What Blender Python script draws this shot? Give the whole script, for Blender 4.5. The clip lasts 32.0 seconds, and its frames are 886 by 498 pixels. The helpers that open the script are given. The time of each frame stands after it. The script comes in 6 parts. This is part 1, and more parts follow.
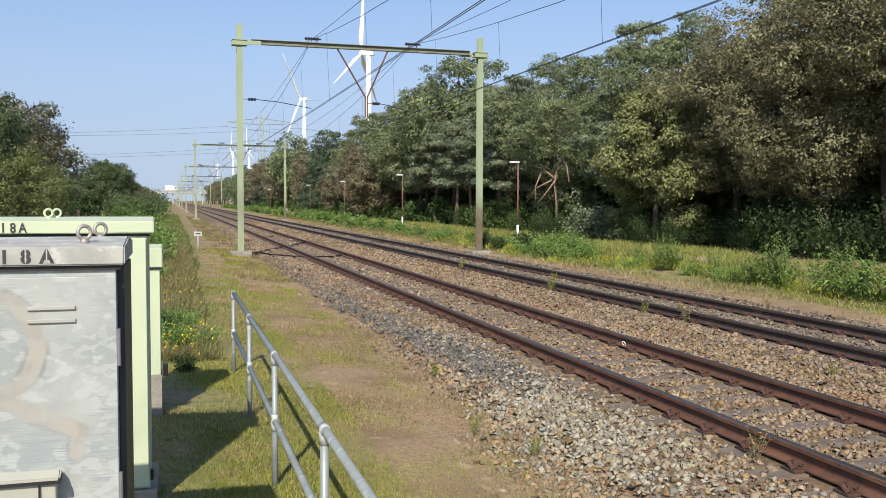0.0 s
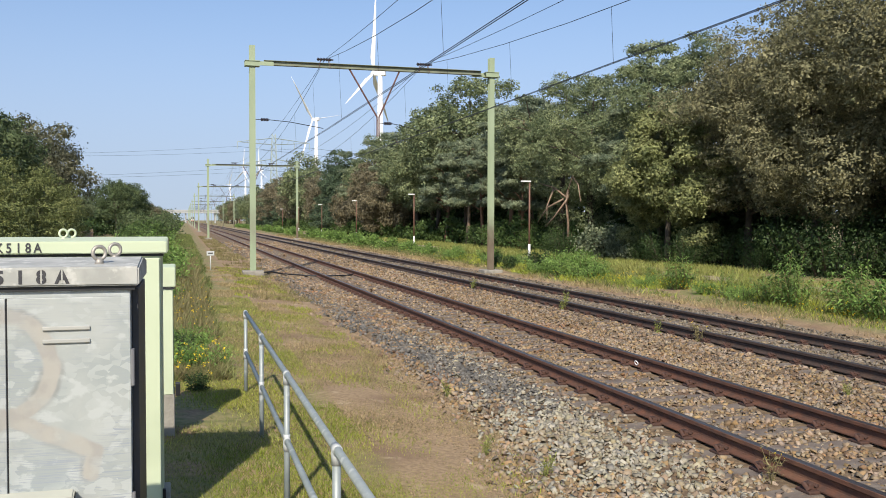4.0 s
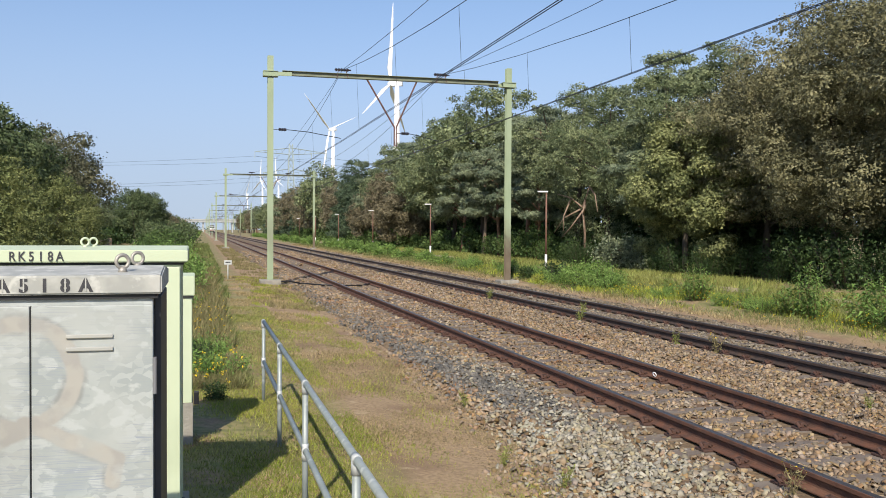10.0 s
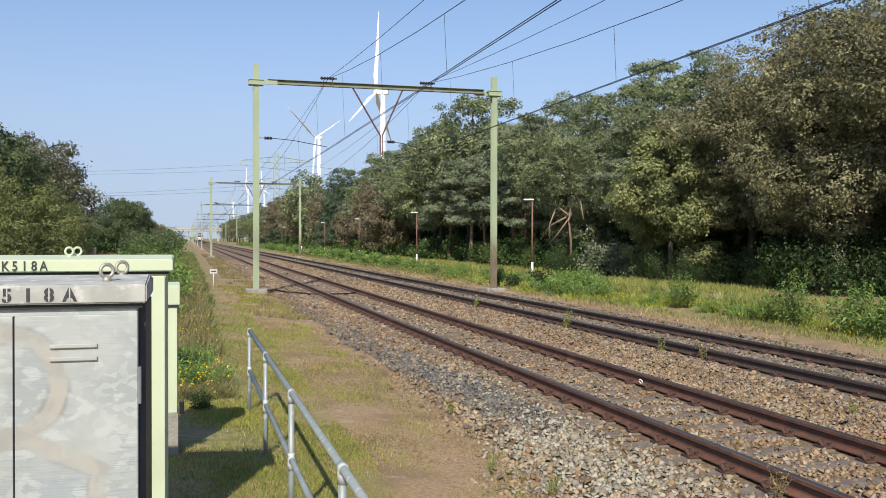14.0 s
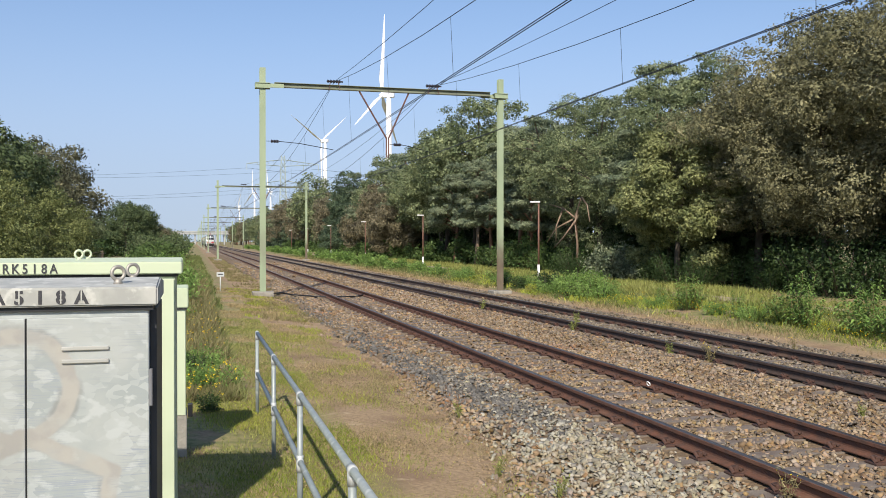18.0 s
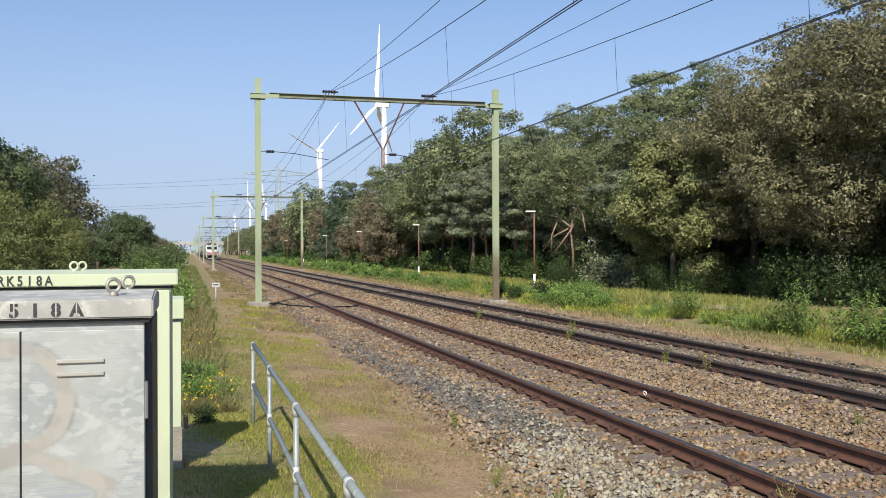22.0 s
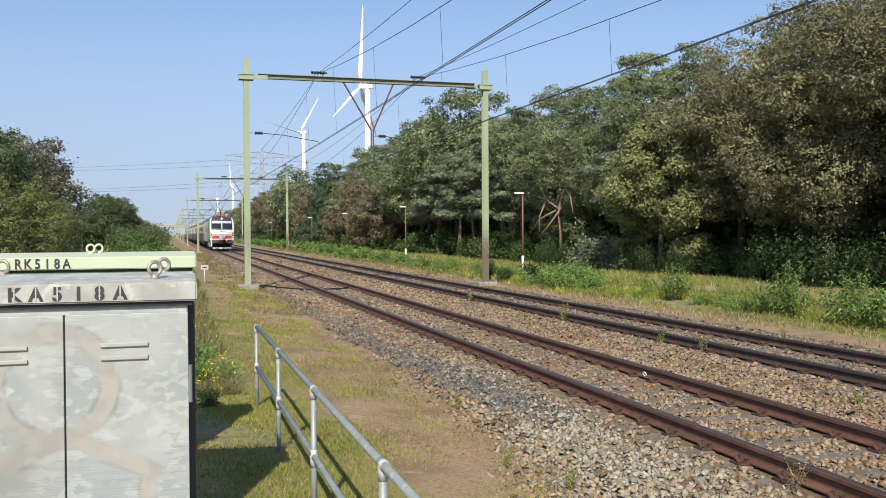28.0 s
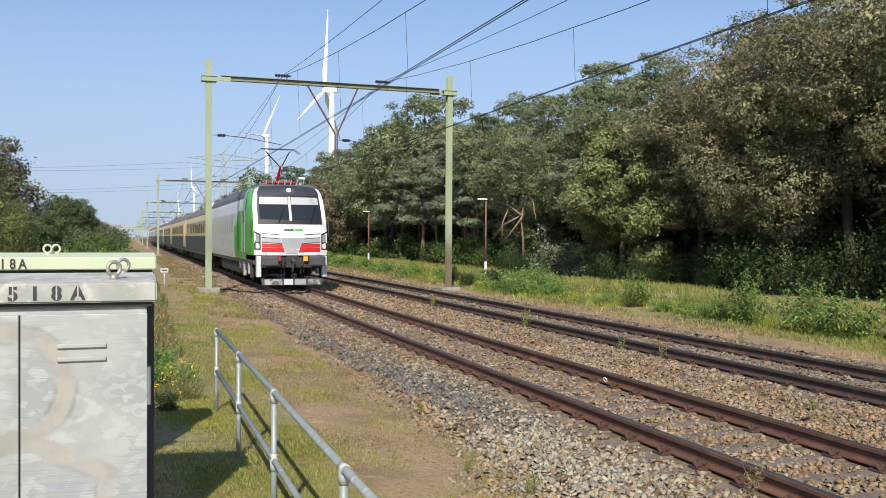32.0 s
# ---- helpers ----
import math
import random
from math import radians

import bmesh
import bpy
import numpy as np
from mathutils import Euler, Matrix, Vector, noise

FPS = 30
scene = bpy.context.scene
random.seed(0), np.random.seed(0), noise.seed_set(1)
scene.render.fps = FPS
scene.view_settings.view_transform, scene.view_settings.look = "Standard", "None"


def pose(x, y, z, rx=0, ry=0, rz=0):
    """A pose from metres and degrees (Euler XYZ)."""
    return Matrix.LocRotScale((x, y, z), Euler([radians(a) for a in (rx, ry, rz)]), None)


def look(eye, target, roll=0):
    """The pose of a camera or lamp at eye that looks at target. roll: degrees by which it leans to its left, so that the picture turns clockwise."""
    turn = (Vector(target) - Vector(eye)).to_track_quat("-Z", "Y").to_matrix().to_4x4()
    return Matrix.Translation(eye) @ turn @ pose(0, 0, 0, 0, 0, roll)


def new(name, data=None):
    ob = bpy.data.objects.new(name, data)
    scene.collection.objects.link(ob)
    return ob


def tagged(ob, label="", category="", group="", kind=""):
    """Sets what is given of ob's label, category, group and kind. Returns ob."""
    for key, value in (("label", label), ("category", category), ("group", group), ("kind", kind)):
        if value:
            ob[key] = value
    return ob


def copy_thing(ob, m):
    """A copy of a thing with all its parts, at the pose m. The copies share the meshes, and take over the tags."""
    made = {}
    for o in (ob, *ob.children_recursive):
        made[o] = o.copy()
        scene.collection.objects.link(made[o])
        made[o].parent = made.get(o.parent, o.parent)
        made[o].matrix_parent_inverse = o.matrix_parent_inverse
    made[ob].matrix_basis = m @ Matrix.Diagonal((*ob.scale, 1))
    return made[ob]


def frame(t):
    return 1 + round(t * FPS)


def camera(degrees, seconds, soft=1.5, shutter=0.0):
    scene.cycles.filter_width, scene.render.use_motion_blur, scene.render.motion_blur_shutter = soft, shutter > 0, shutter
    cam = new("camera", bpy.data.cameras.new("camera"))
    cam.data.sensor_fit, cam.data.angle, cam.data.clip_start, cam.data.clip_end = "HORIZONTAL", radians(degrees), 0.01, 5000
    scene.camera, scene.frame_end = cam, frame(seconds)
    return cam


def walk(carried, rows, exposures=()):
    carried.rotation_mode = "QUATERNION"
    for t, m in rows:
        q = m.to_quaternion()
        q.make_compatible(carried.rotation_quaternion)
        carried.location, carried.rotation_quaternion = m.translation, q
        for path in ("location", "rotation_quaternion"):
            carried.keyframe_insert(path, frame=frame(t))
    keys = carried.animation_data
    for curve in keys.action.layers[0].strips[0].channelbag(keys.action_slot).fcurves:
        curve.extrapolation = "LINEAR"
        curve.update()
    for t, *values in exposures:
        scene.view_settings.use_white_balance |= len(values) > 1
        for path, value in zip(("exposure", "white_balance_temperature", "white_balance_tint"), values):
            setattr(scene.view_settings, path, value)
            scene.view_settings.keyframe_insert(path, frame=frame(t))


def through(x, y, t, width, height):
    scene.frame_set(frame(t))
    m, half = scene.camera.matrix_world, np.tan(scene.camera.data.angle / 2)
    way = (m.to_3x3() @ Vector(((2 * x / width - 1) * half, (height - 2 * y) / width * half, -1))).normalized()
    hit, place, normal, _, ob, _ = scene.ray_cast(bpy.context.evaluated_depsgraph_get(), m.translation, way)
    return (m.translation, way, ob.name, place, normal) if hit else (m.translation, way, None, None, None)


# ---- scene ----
cam = camera(52.1, 32.0, soft=0.9)
PATH = [
    (0, (-5.501, -0.12, 1.925), (-4.928, 1.793, 1.82), 0.2),
    (0.5, (-5.499, -0.128, 1.923), (-4.936, 1.788, 1.811), 0.1),
    (1, (-5.503, -0.117, 1.923), (-4.939, 1.798, 1.806), 0.3),
    (1.5, (-5.503, -0.118, 1.923), (-4.932, 1.795, 1.81), 0.2),
    (2, (-5.501, -0.115, 1.923), (-4.928, 1.798, 1.817), 0.2),
    (2.5, (-5.501, -0.128, 1.924), (-4.935, 1.787, 1.821), 0.1),
    (3, (-5.501, -0.128, 1.924), (-4.946, 1.791, 1.82), 0.1),
    (3.5, (-5.506, -0.125, 1.923), (-4.959, 1.796, 1.834), 0.2),
    (4, (-5.506, -0.129, 1.929), (-4.957, 1.793, 1.866), 0.1),
    (4.5, (-5.507, -0.137, 1.928), (-4.948, 1.783, 1.87), 0.0),
    (6.5, (-5.504, -0.123, 1.936), (-4.948, 1.798, 1.896), -0.0),
    (7, (-5.516, -0.124, 1.933), (-4.988, 1.805, 1.891), -0.1),
    (7.5, (-5.515, -0.123, 1.929), (-4.993, 1.807, 1.878), 0.1),
    (8, (-5.514, -0.139, 1.929), (-4.991, 1.791, 1.876), 0.2),
    (8.5, (-5.515, -0.124, 1.927), (-4.993, 1.806, 1.875), 0.1),
    (9, (-5.525, -0.115, 1.92), (-5.004, 1.816, 1.876), 0.3),
    (9.5, (-5.522, -0.13, 1.928), (-5.006, 1.802, 1.883), 0.1),
    (10, (-5.526, -0.116, 1.928), (-5.011, 1.816, 1.887), 0.3),
    (10.5, (-5.526, -0.13, 1.929), (-5.008, 1.801, 1.895), 0.2),
    (11, (-5.522, -0.134, 1.929), (-4.993, 1.795, 1.895), 0.1),
    (11.5, (-5.517, -0.126, 1.929), (-4.984, 1.801, 1.895), 0.0),
    (12, (-5.522, -0.136, 1.929), (-4.99, 1.792, 1.896), 0.1),
    (12.5, (-5.523, -0.124, 1.928), (-4.989, 1.803, 1.897), 0.2),
    (13, (-5.522, -0.124, 1.93), (-4.987, 1.803, 1.897), 0.1),
    (13.5, (-5.523, -0.125, 1.929), (-4.985, 1.801, 1.899), 0.0),
    (14, (-5.524, -0.124, 1.928), (-4.98, 1.801, 1.905), 0.1),
    (14.5, (-5.525, -0.137, 1.929), (-4.976, 1.786, 1.914), -0.0),
    (16.5, (-5.54, -0.135, 1.93), (-5.0, 1.791, 1.918), 0.0),
    (17, (-5.54, -0.128, 1.925), (-5.002, 1.798, 1.913), 0.2),
    (17.5, (-5.539, -0.126, 1.926), (-5.006, 1.802, 1.908), 0.1),
    (18, (-5.54, -0.125, 1.925), (-5.009, 1.803, 1.908), 0.0),
    (18.5, (-5.541, -0.135, 1.927), (-5.01, 1.793, 1.91), 0.1),
    (19, (-5.542, -0.128, 1.926), (-5.012, 1.8, 1.907), -0.0),
    (19.5, (-5.538, -0.144, 1.927), (-5.006, 1.784, 1.908), -0.1),
    (20, (-5.536, -0.128, 1.927), (-5.003, 1.8, 1.906), -0.2),
    (20.5, (-5.533, -0.135, 1.928), (-4.996, 1.792, 1.915), -0.2),
    (21, (-5.534, -0.132, 1.932), (-4.999, 1.795, 1.94), -0.3),
    (21.5, (-5.54, -0.127, 1.931), (-5.006, 1.8, 1.944), -0.3),
    (22, (-5.541, -0.122, 1.931), (-5.001, 1.803, 1.935), -0.2),
    (22.5, (-5.541, -0.133, 1.93), (-4.996, 1.791, 1.929), -0.2),
    (23, (-5.541, -0.124, 1.928), (-4.996, 1.801, 1.923), -0.1),
    (23.5, (-5.541, -0.122, 1.928), (-5.002, 1.804, 1.917), -0.2),
    (24, (-5.549, -0.131, 1.926), (-5.025, 1.799, 1.906), -0.1),
    (24.5, (-5.545, -0.125, 1.922), (-5.023, 1.806, 1.891), -0.1),
    (25, (-5.535, -0.126, 1.923), (-5.01, 1.803, 1.884), -0.2),
    (25.5, (-5.532, -0.137, 1.923), (-5.035, 1.799, 1.86), -0.2),
    (27.5, (-5.772, -0.041, 1.924), (-5.216, 1.879, 1.853), 0.1),
    (28, (-5.761, -0.031, 1.931), (-5.187, 1.884, 1.895), -0.3),
    (28.5, (-5.782, -0.028, 1.934), (-5.21, 1.888, 1.923), -0.5),
    (29, (-5.798, -0.047, 1.934), (-5.247, 1.876, 1.925), -0.5),
    (29.5, (-5.794, -0.039, 1.932), (-5.239, 1.882, 1.914), -0.3),
    (30, (-5.793, -0.033, 1.927), (-5.231, 1.886, 1.898), -0.1),
    (30.5, (-5.788, -0.031, 1.927), (-5.211, 1.884, 1.893), 0.0),
    (31, (-5.78, -0.026, 1.928), (-5.196, 1.887, 1.895), -0.1),
    (31.5, (-5.77, -0.02, 1.924), (-5.167, 1.887, 1.894), -0.1),
    (32, (-5.763, -0.029, 1.922), (-5.111, 1.862, 1.898), 0.3),
]
walk(cam, [(t, look(eye, target, roll)) for t, eye, target, roll in PATH])

# ---- world and sun ----
SUN_WAY = Vector((0.45, 1.15, -1.0)).normalized()      # the way the sunlight travels
world = bpy.data.worlds.new("sky_world")
scene.world = world
world.use_nodes = True
wn = world.node_tree
sky = wn.nodes.new("ShaderNodeTexSky")
sky.sky_type = "NISHITA"
sky.sun_disc = False
sky.sun_elevation = math.asin(-SUN_WAY.z)
sky.sun_rotation = math.atan2(-SUN_WAY.x, -SUN_WAY.y)
sky.air_density, sky.dust_density, sky.ozone_density = 1.0, 0.5, 3.0
wn.nodes["Background"].inputs[1].default_value = 0.135
# the haze near the horizon is thin: the sky's tone there is that of a little higher up
tcw = wn.nodes.new("ShaderNodeTexCoord")
lift = wn.nodes.new("ShaderNodeVectorMath")
lift.operation = "ADD"
lift.inputs[1].default_value = (0.0, 0.0, 0.1)
unit = wn.nodes.new("ShaderNodeVectorMath")
unit.operation = "NORMALIZE"
wn.links.new(tcw.outputs["Generated"], lift.inputs[0])
wn.links.new(lift.outputs[0], unit.inputs[0])
wn.links.new(unit.outputs[0], sky.inputs[0])
tint = wn.nodes.new("ShaderNodeMix")
tint.data_type, tint.blend_type = "RGBA", "MULTIPLY"
tint.inputs[0].default_value = 1.0
tint.inputs[7].default_value = (1.24, 1.18, 1.15, 1.0)
wn.links.new(sky.outputs[0], tint.inputs[6])
# thin grey summer haze all round the horizon, gone a little higher up
sep = wn.nodes.new("ShaderNodeSeparateXYZ")
wn.links.new(tcw.outputs["Generated"], sep.inputs[0])
low = wn.nodes.new("ShaderNodeMapRange")
low.interpolation_type = "SMOOTHSTEP"
low.inputs["From Min"].default_value, low.inputs["From Max"].default_value = -0.02, 0.3
low.inputs["To Min"].default_value, low.inputs["To Max"].default_value = 0.85, 0.0
wn.links.new(sep.outputs["Z"], low.inputs["Value"])
haze = wn.nodes.new("ShaderNodeMix")
haze.data_type = "RGBA"
haze.inputs[7].default_value = (2.97, 3.4, 4.25, 1.0)
wn.links.new(low.outputs[0], haze.inputs[0])
wn.links.new(tint.outputs[2], haze.inputs[6])
wn.links.new(haze.outputs[2], wn.nodes["Background"].inputs[0])
sun = new("sun", bpy.data.lights.new("sun", "SUN"))
sun.data.energy, sun.data.angle, sun.data.color = 5.0, radians(0.5), (1.0, 0.91, 0.78)
sun.matrix_world = look((0, 0, 60), Vector((0, 0, 60)) + SUN_WAY)
scene.view_settings.exposure = 0.17


# ---- materials ----
def rgb(c):
    return (c[0], c[1], c[2], 1.0)


def mat(name, base, other=None, rough=0.7, metal=0.0, scale=6.0, detail=6.0, mix=(0.35, 0.65), bump=0.0, bump_scale=40.0,
        spread=0.0, spot=None, spot_scale=1.5, spot_edge=(0.55, 0.7), stretch=(1, 1, 1), island=False, glow=None, spot_stretch=None, streak=None, vary=False):
    """A surface with two tones in a noise, larger stains, fine relief, and a spread of value from object to object."""
    m = bpy.data.materials.new(name)
    m.use_nodes = True
    nt = m.node_tree
    b = nt.nodes["Principled BSDF"]
    b.inputs["Roughness"].default_value = rough
    b.inputs["Metallic"].default_value = metal
    b.inputs["Base Color"].default_value = rgb(base)
    tc = nt.nodes.new("ShaderNodeTexCoord")
    mp = nt.nodes.new("ShaderNodeMapping")
    mp.inputs["Scale"].default_value = stretch
    nt.links.new(tc.outputs["Object"], mp.inputs[0])
    mp2 = mp
    if spot_stretch:
        mp2 = nt.nodes.new("ShaderNodeMapping")
        mp2.inputs["Scale"].default_value = spot_stretch
        nt.links.new(tc.outputs["Object"], mp2.inputs[0])
    col = None

    def noisy(sc, de, at=None):
        n = nt.nodes.new("ShaderNodeTexNoise")
        n.inputs["Scale"].default_value, n.inputs["Detail"].default_value = sc, de
        nt.links.new((at or mp).outputs[0], n.inputs["Vector"])
        return n.outputs["Fac"]

    def ramped(fac, lo, hi):
        r = nt.nodes.new("ShaderNodeMapRange")
        r.inputs["From Min"].default_value, r.inputs["From Max"].default_value = lo, hi
        nt.links.new(fac, r.inputs["Value"])
        return r.outputs[0]

    def mixed(fac, a, c):
        x = nt.nodes.new("ShaderNodeMix")
        x.data_type = "RGBA"
        nt.links.new(fac, x.inputs[0])
        for v, i in ((a, 6), (c, 7)):
            if isinstance(v, tuple):
                x.inputs[i].default_value = rgb(v)
            else:
                nt.links.new(v, x.inputs[i])
        return x.outputs[2]

    if other:
        col = mixed(ramped(noisy(scale, detail), *mix), tuple(base), tuple(other))
    if spot:
        col = mixed(ramped(noisy(spot_scale, 5.0, mp2), *spot_edge), col if col else tuple(base), tuple(spot))
    if streak:
        mp3 = nt.nodes.new("ShaderNodeMapping")
        mp3.inputs["Scale"].default_value = (2.5, 1.0, 190.0)
        nt.links.new(tc.outputs["Object"], mp3.inputs[0])
        mul = nt.nodes.new("ShaderNodeMath")
        mul.operation = "MULTIPLY"
        nt.links.new(ramped(noisy(1.6, 3.0, mp3), 0.52, 0.6), mul.inputs[0])
        nt.links.new(ramped(noisy(2.6, 3.0), 0.45, 0.6), mul.inputs[1])
        col = mixed(mul.outputs[0], col if col else tuple(base), tuple(streak))
    if spread:
        if island:
            g = nt.nodes.new("ShaderNodeNewGeometry")
            rnd = g.outputs["Random Per Island"]
        else:
            g = nt.nodes.new("ShaderNodeObjectInfo")
            rnd = g.outputs["Random"]
        h = nt.nodes.new("ShaderNodeHueSaturation")
        v = nt.nodes.new("ShaderNodeMapRange")
        v.inputs["To Min"].default_value, v.inputs["To Max"].default_value = 1 - spread, 1 + spread
        nt.links.new(rnd, v.inputs["Value"])
        nt.links.new(v.outputs[0], h.inputs["Value"])
        if vary:
            for times, lo, hi, socket in ((13.7, 0.485, 0.51, "Hue"), (31.3, 0.65, 1.2, "Saturation")):
                q = nt.nodes.new("ShaderNodeMath")
                q.operation = "MULTIPLY"
                q.inputs[1].default_value = times
                nt.links.new(rnd, q.inputs[0])
                fr = nt.nodes.new("ShaderNodeMath")
                fr.operation = "FRACT"
                nt.links.new(q.outputs[0], fr.inputs[0])
                mr = nt.nodes.new("ShaderNodeMapRange")
                mr.inputs["To Min"].default_value, mr.inputs["To Max"].default_value = lo, hi
                nt.links.new(fr.outputs[0], mr.inputs["Value"])
                nt.links.new(mr.outputs[0], h.inputs[socket])
        if col:
            nt.links.new(col, h.inputs["Color"])
        else:
            h.inputs["Color"].default_value = rgb(base)
        col = h.outputs[0]
    if col:
        nt.links.new(col, b.inputs["Base Color"])
    if bump:
        bp = nt.nodes.new("ShaderNodeBump")
        bp.inputs["Strength"].default_value = bump
        bp.inputs["Distance"].default_value = 0.02
        nt.links.new(noisy(bump_scale, 4.0), bp.inputs["Height"])
        nt.links.new(bp.outputs[0], b.inputs["Normal"])
    if glow:
        b.inputs["Emission Color"].default_value = rgb(glow[0])
        b.inputs["Emission Strength"].default_value = glow[1]
    return m


def leaf_mat(name, a, c, spread=0.42, through=0.22):
    """Leaves: their tone varies from leaf to leaf, and some light comes through them."""
    m = mat(name, a, c, rough=0.6, scale=1.1, detail=5.0, mix=(0.38, 0.62), spread=spread, island=True)
    m.node_tree.nodes["Principled BSDF"].inputs["Specular IOR Level"].default_value = 0.25
    nt = m.node_tree
    b, out = nt.nodes["Principled BSDF"], nt.nodes["Material Output"]
    t = nt.nodes.new("ShaderNodeBsdfTranslucent")
    nt.links.new(b.inputs["Base Color"].links[0].from_socket, t.inputs["Color"])
    x = nt.nodes.new("ShaderNodeMixShader")
    x.inputs[0].default_value = through
    nt.links.new(b.outputs[0], x.inputs[1])
    nt.links.new(t.outputs[0], x.inputs[2])
    nt.links.new(x.outputs[0], out.inputs["Surface"])
    return m


def add_nodes(m):
    """Small builders of nodes for a material made by mat(): noise, ramp, mix, arithmetic."""
    nt = m.node_tree

    def put(x, socket):
        if isinstance(x, (int, float)):
            socket.default_value = x
        elif isinstance(x, tuple):
            socket.default_value = rgb(x)
        else:
            nt.links.new(x, socket)

    def noisy(vector, scale, detail=5.0):
        n = nt.nodes.new("ShaderNodeTexNoise")
        n.inputs["Scale"].default_value, n.inputs["Detail"].default_value = scale, detail
        nt.links.new(vector, n.inputs["Vector"])
        return n.outputs["Fac"]

    def ramped(x, lo, hi, a=0.0, b=1.0):
        r = nt.nodes.new("ShaderNodeMapRange")
        r.interpolation_type = "SMOOTHSTEP"
        r.inputs["From Min"].default_value, r.inputs["From Max"].default_value = lo, hi
        r.inputs["To Min"].default_value, r.inputs["To Max"].default_value = a, b
        put(x, r.inputs["Value"])
        return r.outputs[0]

    def mixed(fac, a, c):
        x = nt.nodes.new("ShaderNodeMix")
        x.data_type = "RGBA"
        put(fac, x.inputs[0])
        put(a, x.inputs[6])
        put(c, x.inputs[7])
        return x.outputs[2]

    def maths(op, a, c=0.0, d=0.0):
        x = nt.nodes.new("ShaderNodeMath")
        x.operation = op
        for v, i in ((a, 0), (c, 1), (d, 2)):
            put(v, x.inputs[i])
        return x.outputs[0]

    tc = nt.nodes.new("ShaderNodeTexCoord")
    sep = nt.nodes.new("ShaderNodeSeparateXYZ")
    nt.links.new(tc.outputs["Object"], sep.inputs[0])
    return nt, tc.outputs["Object"], sep.outputs, noisy, ramped, mixed, maths


def ground_mat():
    """Dry sandy earth with a trodden bare strip, and turf in ragged patches towards the fence and on the verge."""
    m = mat("soil", (0.37, 0.26, 0.145), (0.22, 0.15, 0.085), 0.95, scale=22.0, detail=12.0, mix=(0.3, 0.7), spot=(0.2, 0.125, 0.075), spot_scale=1.1, spot_edge=(0.5, 0.72), bump=0.6, bump_scale=30)
    nt, at, xyz, noisy, ramped, mixed, maths = add_nodes(m)
    b = nt.nodes["Principled BSDF"]
    earth = b.inputs["Base Color"].links[0].from_socket
    wander = maths("MULTIPLY_ADD", noisy(at, 0.6, 4.0), 1.0, maths("ADD", xyz[0], -0.5))
    side = maths("MAXIMUM", ramped(wander, -3.7, -4.4), ramped(xyz[0], 6.9, 7.5))
    patch = maths("MULTIPLY", side, ramped(noisy(at, 1.7, 6.0), 0.36, 0.52))
    turf = mixed(ramped(noisy(at, 9.0, 8.0), 0.38, 0.6), (0.13, 0.15, 0.04), (0.24, 0.215, 0.085))
    pale = mixed(ramped(noisy(at, 2.6, 6.0), 0.6, 0.72), earth, (0.42, 0.32, 0.2))
    nt.links.new(mixed(maths("MULTIPLY", patch, 0.85), pale, turf), b.inputs["Base Color"])
    return m


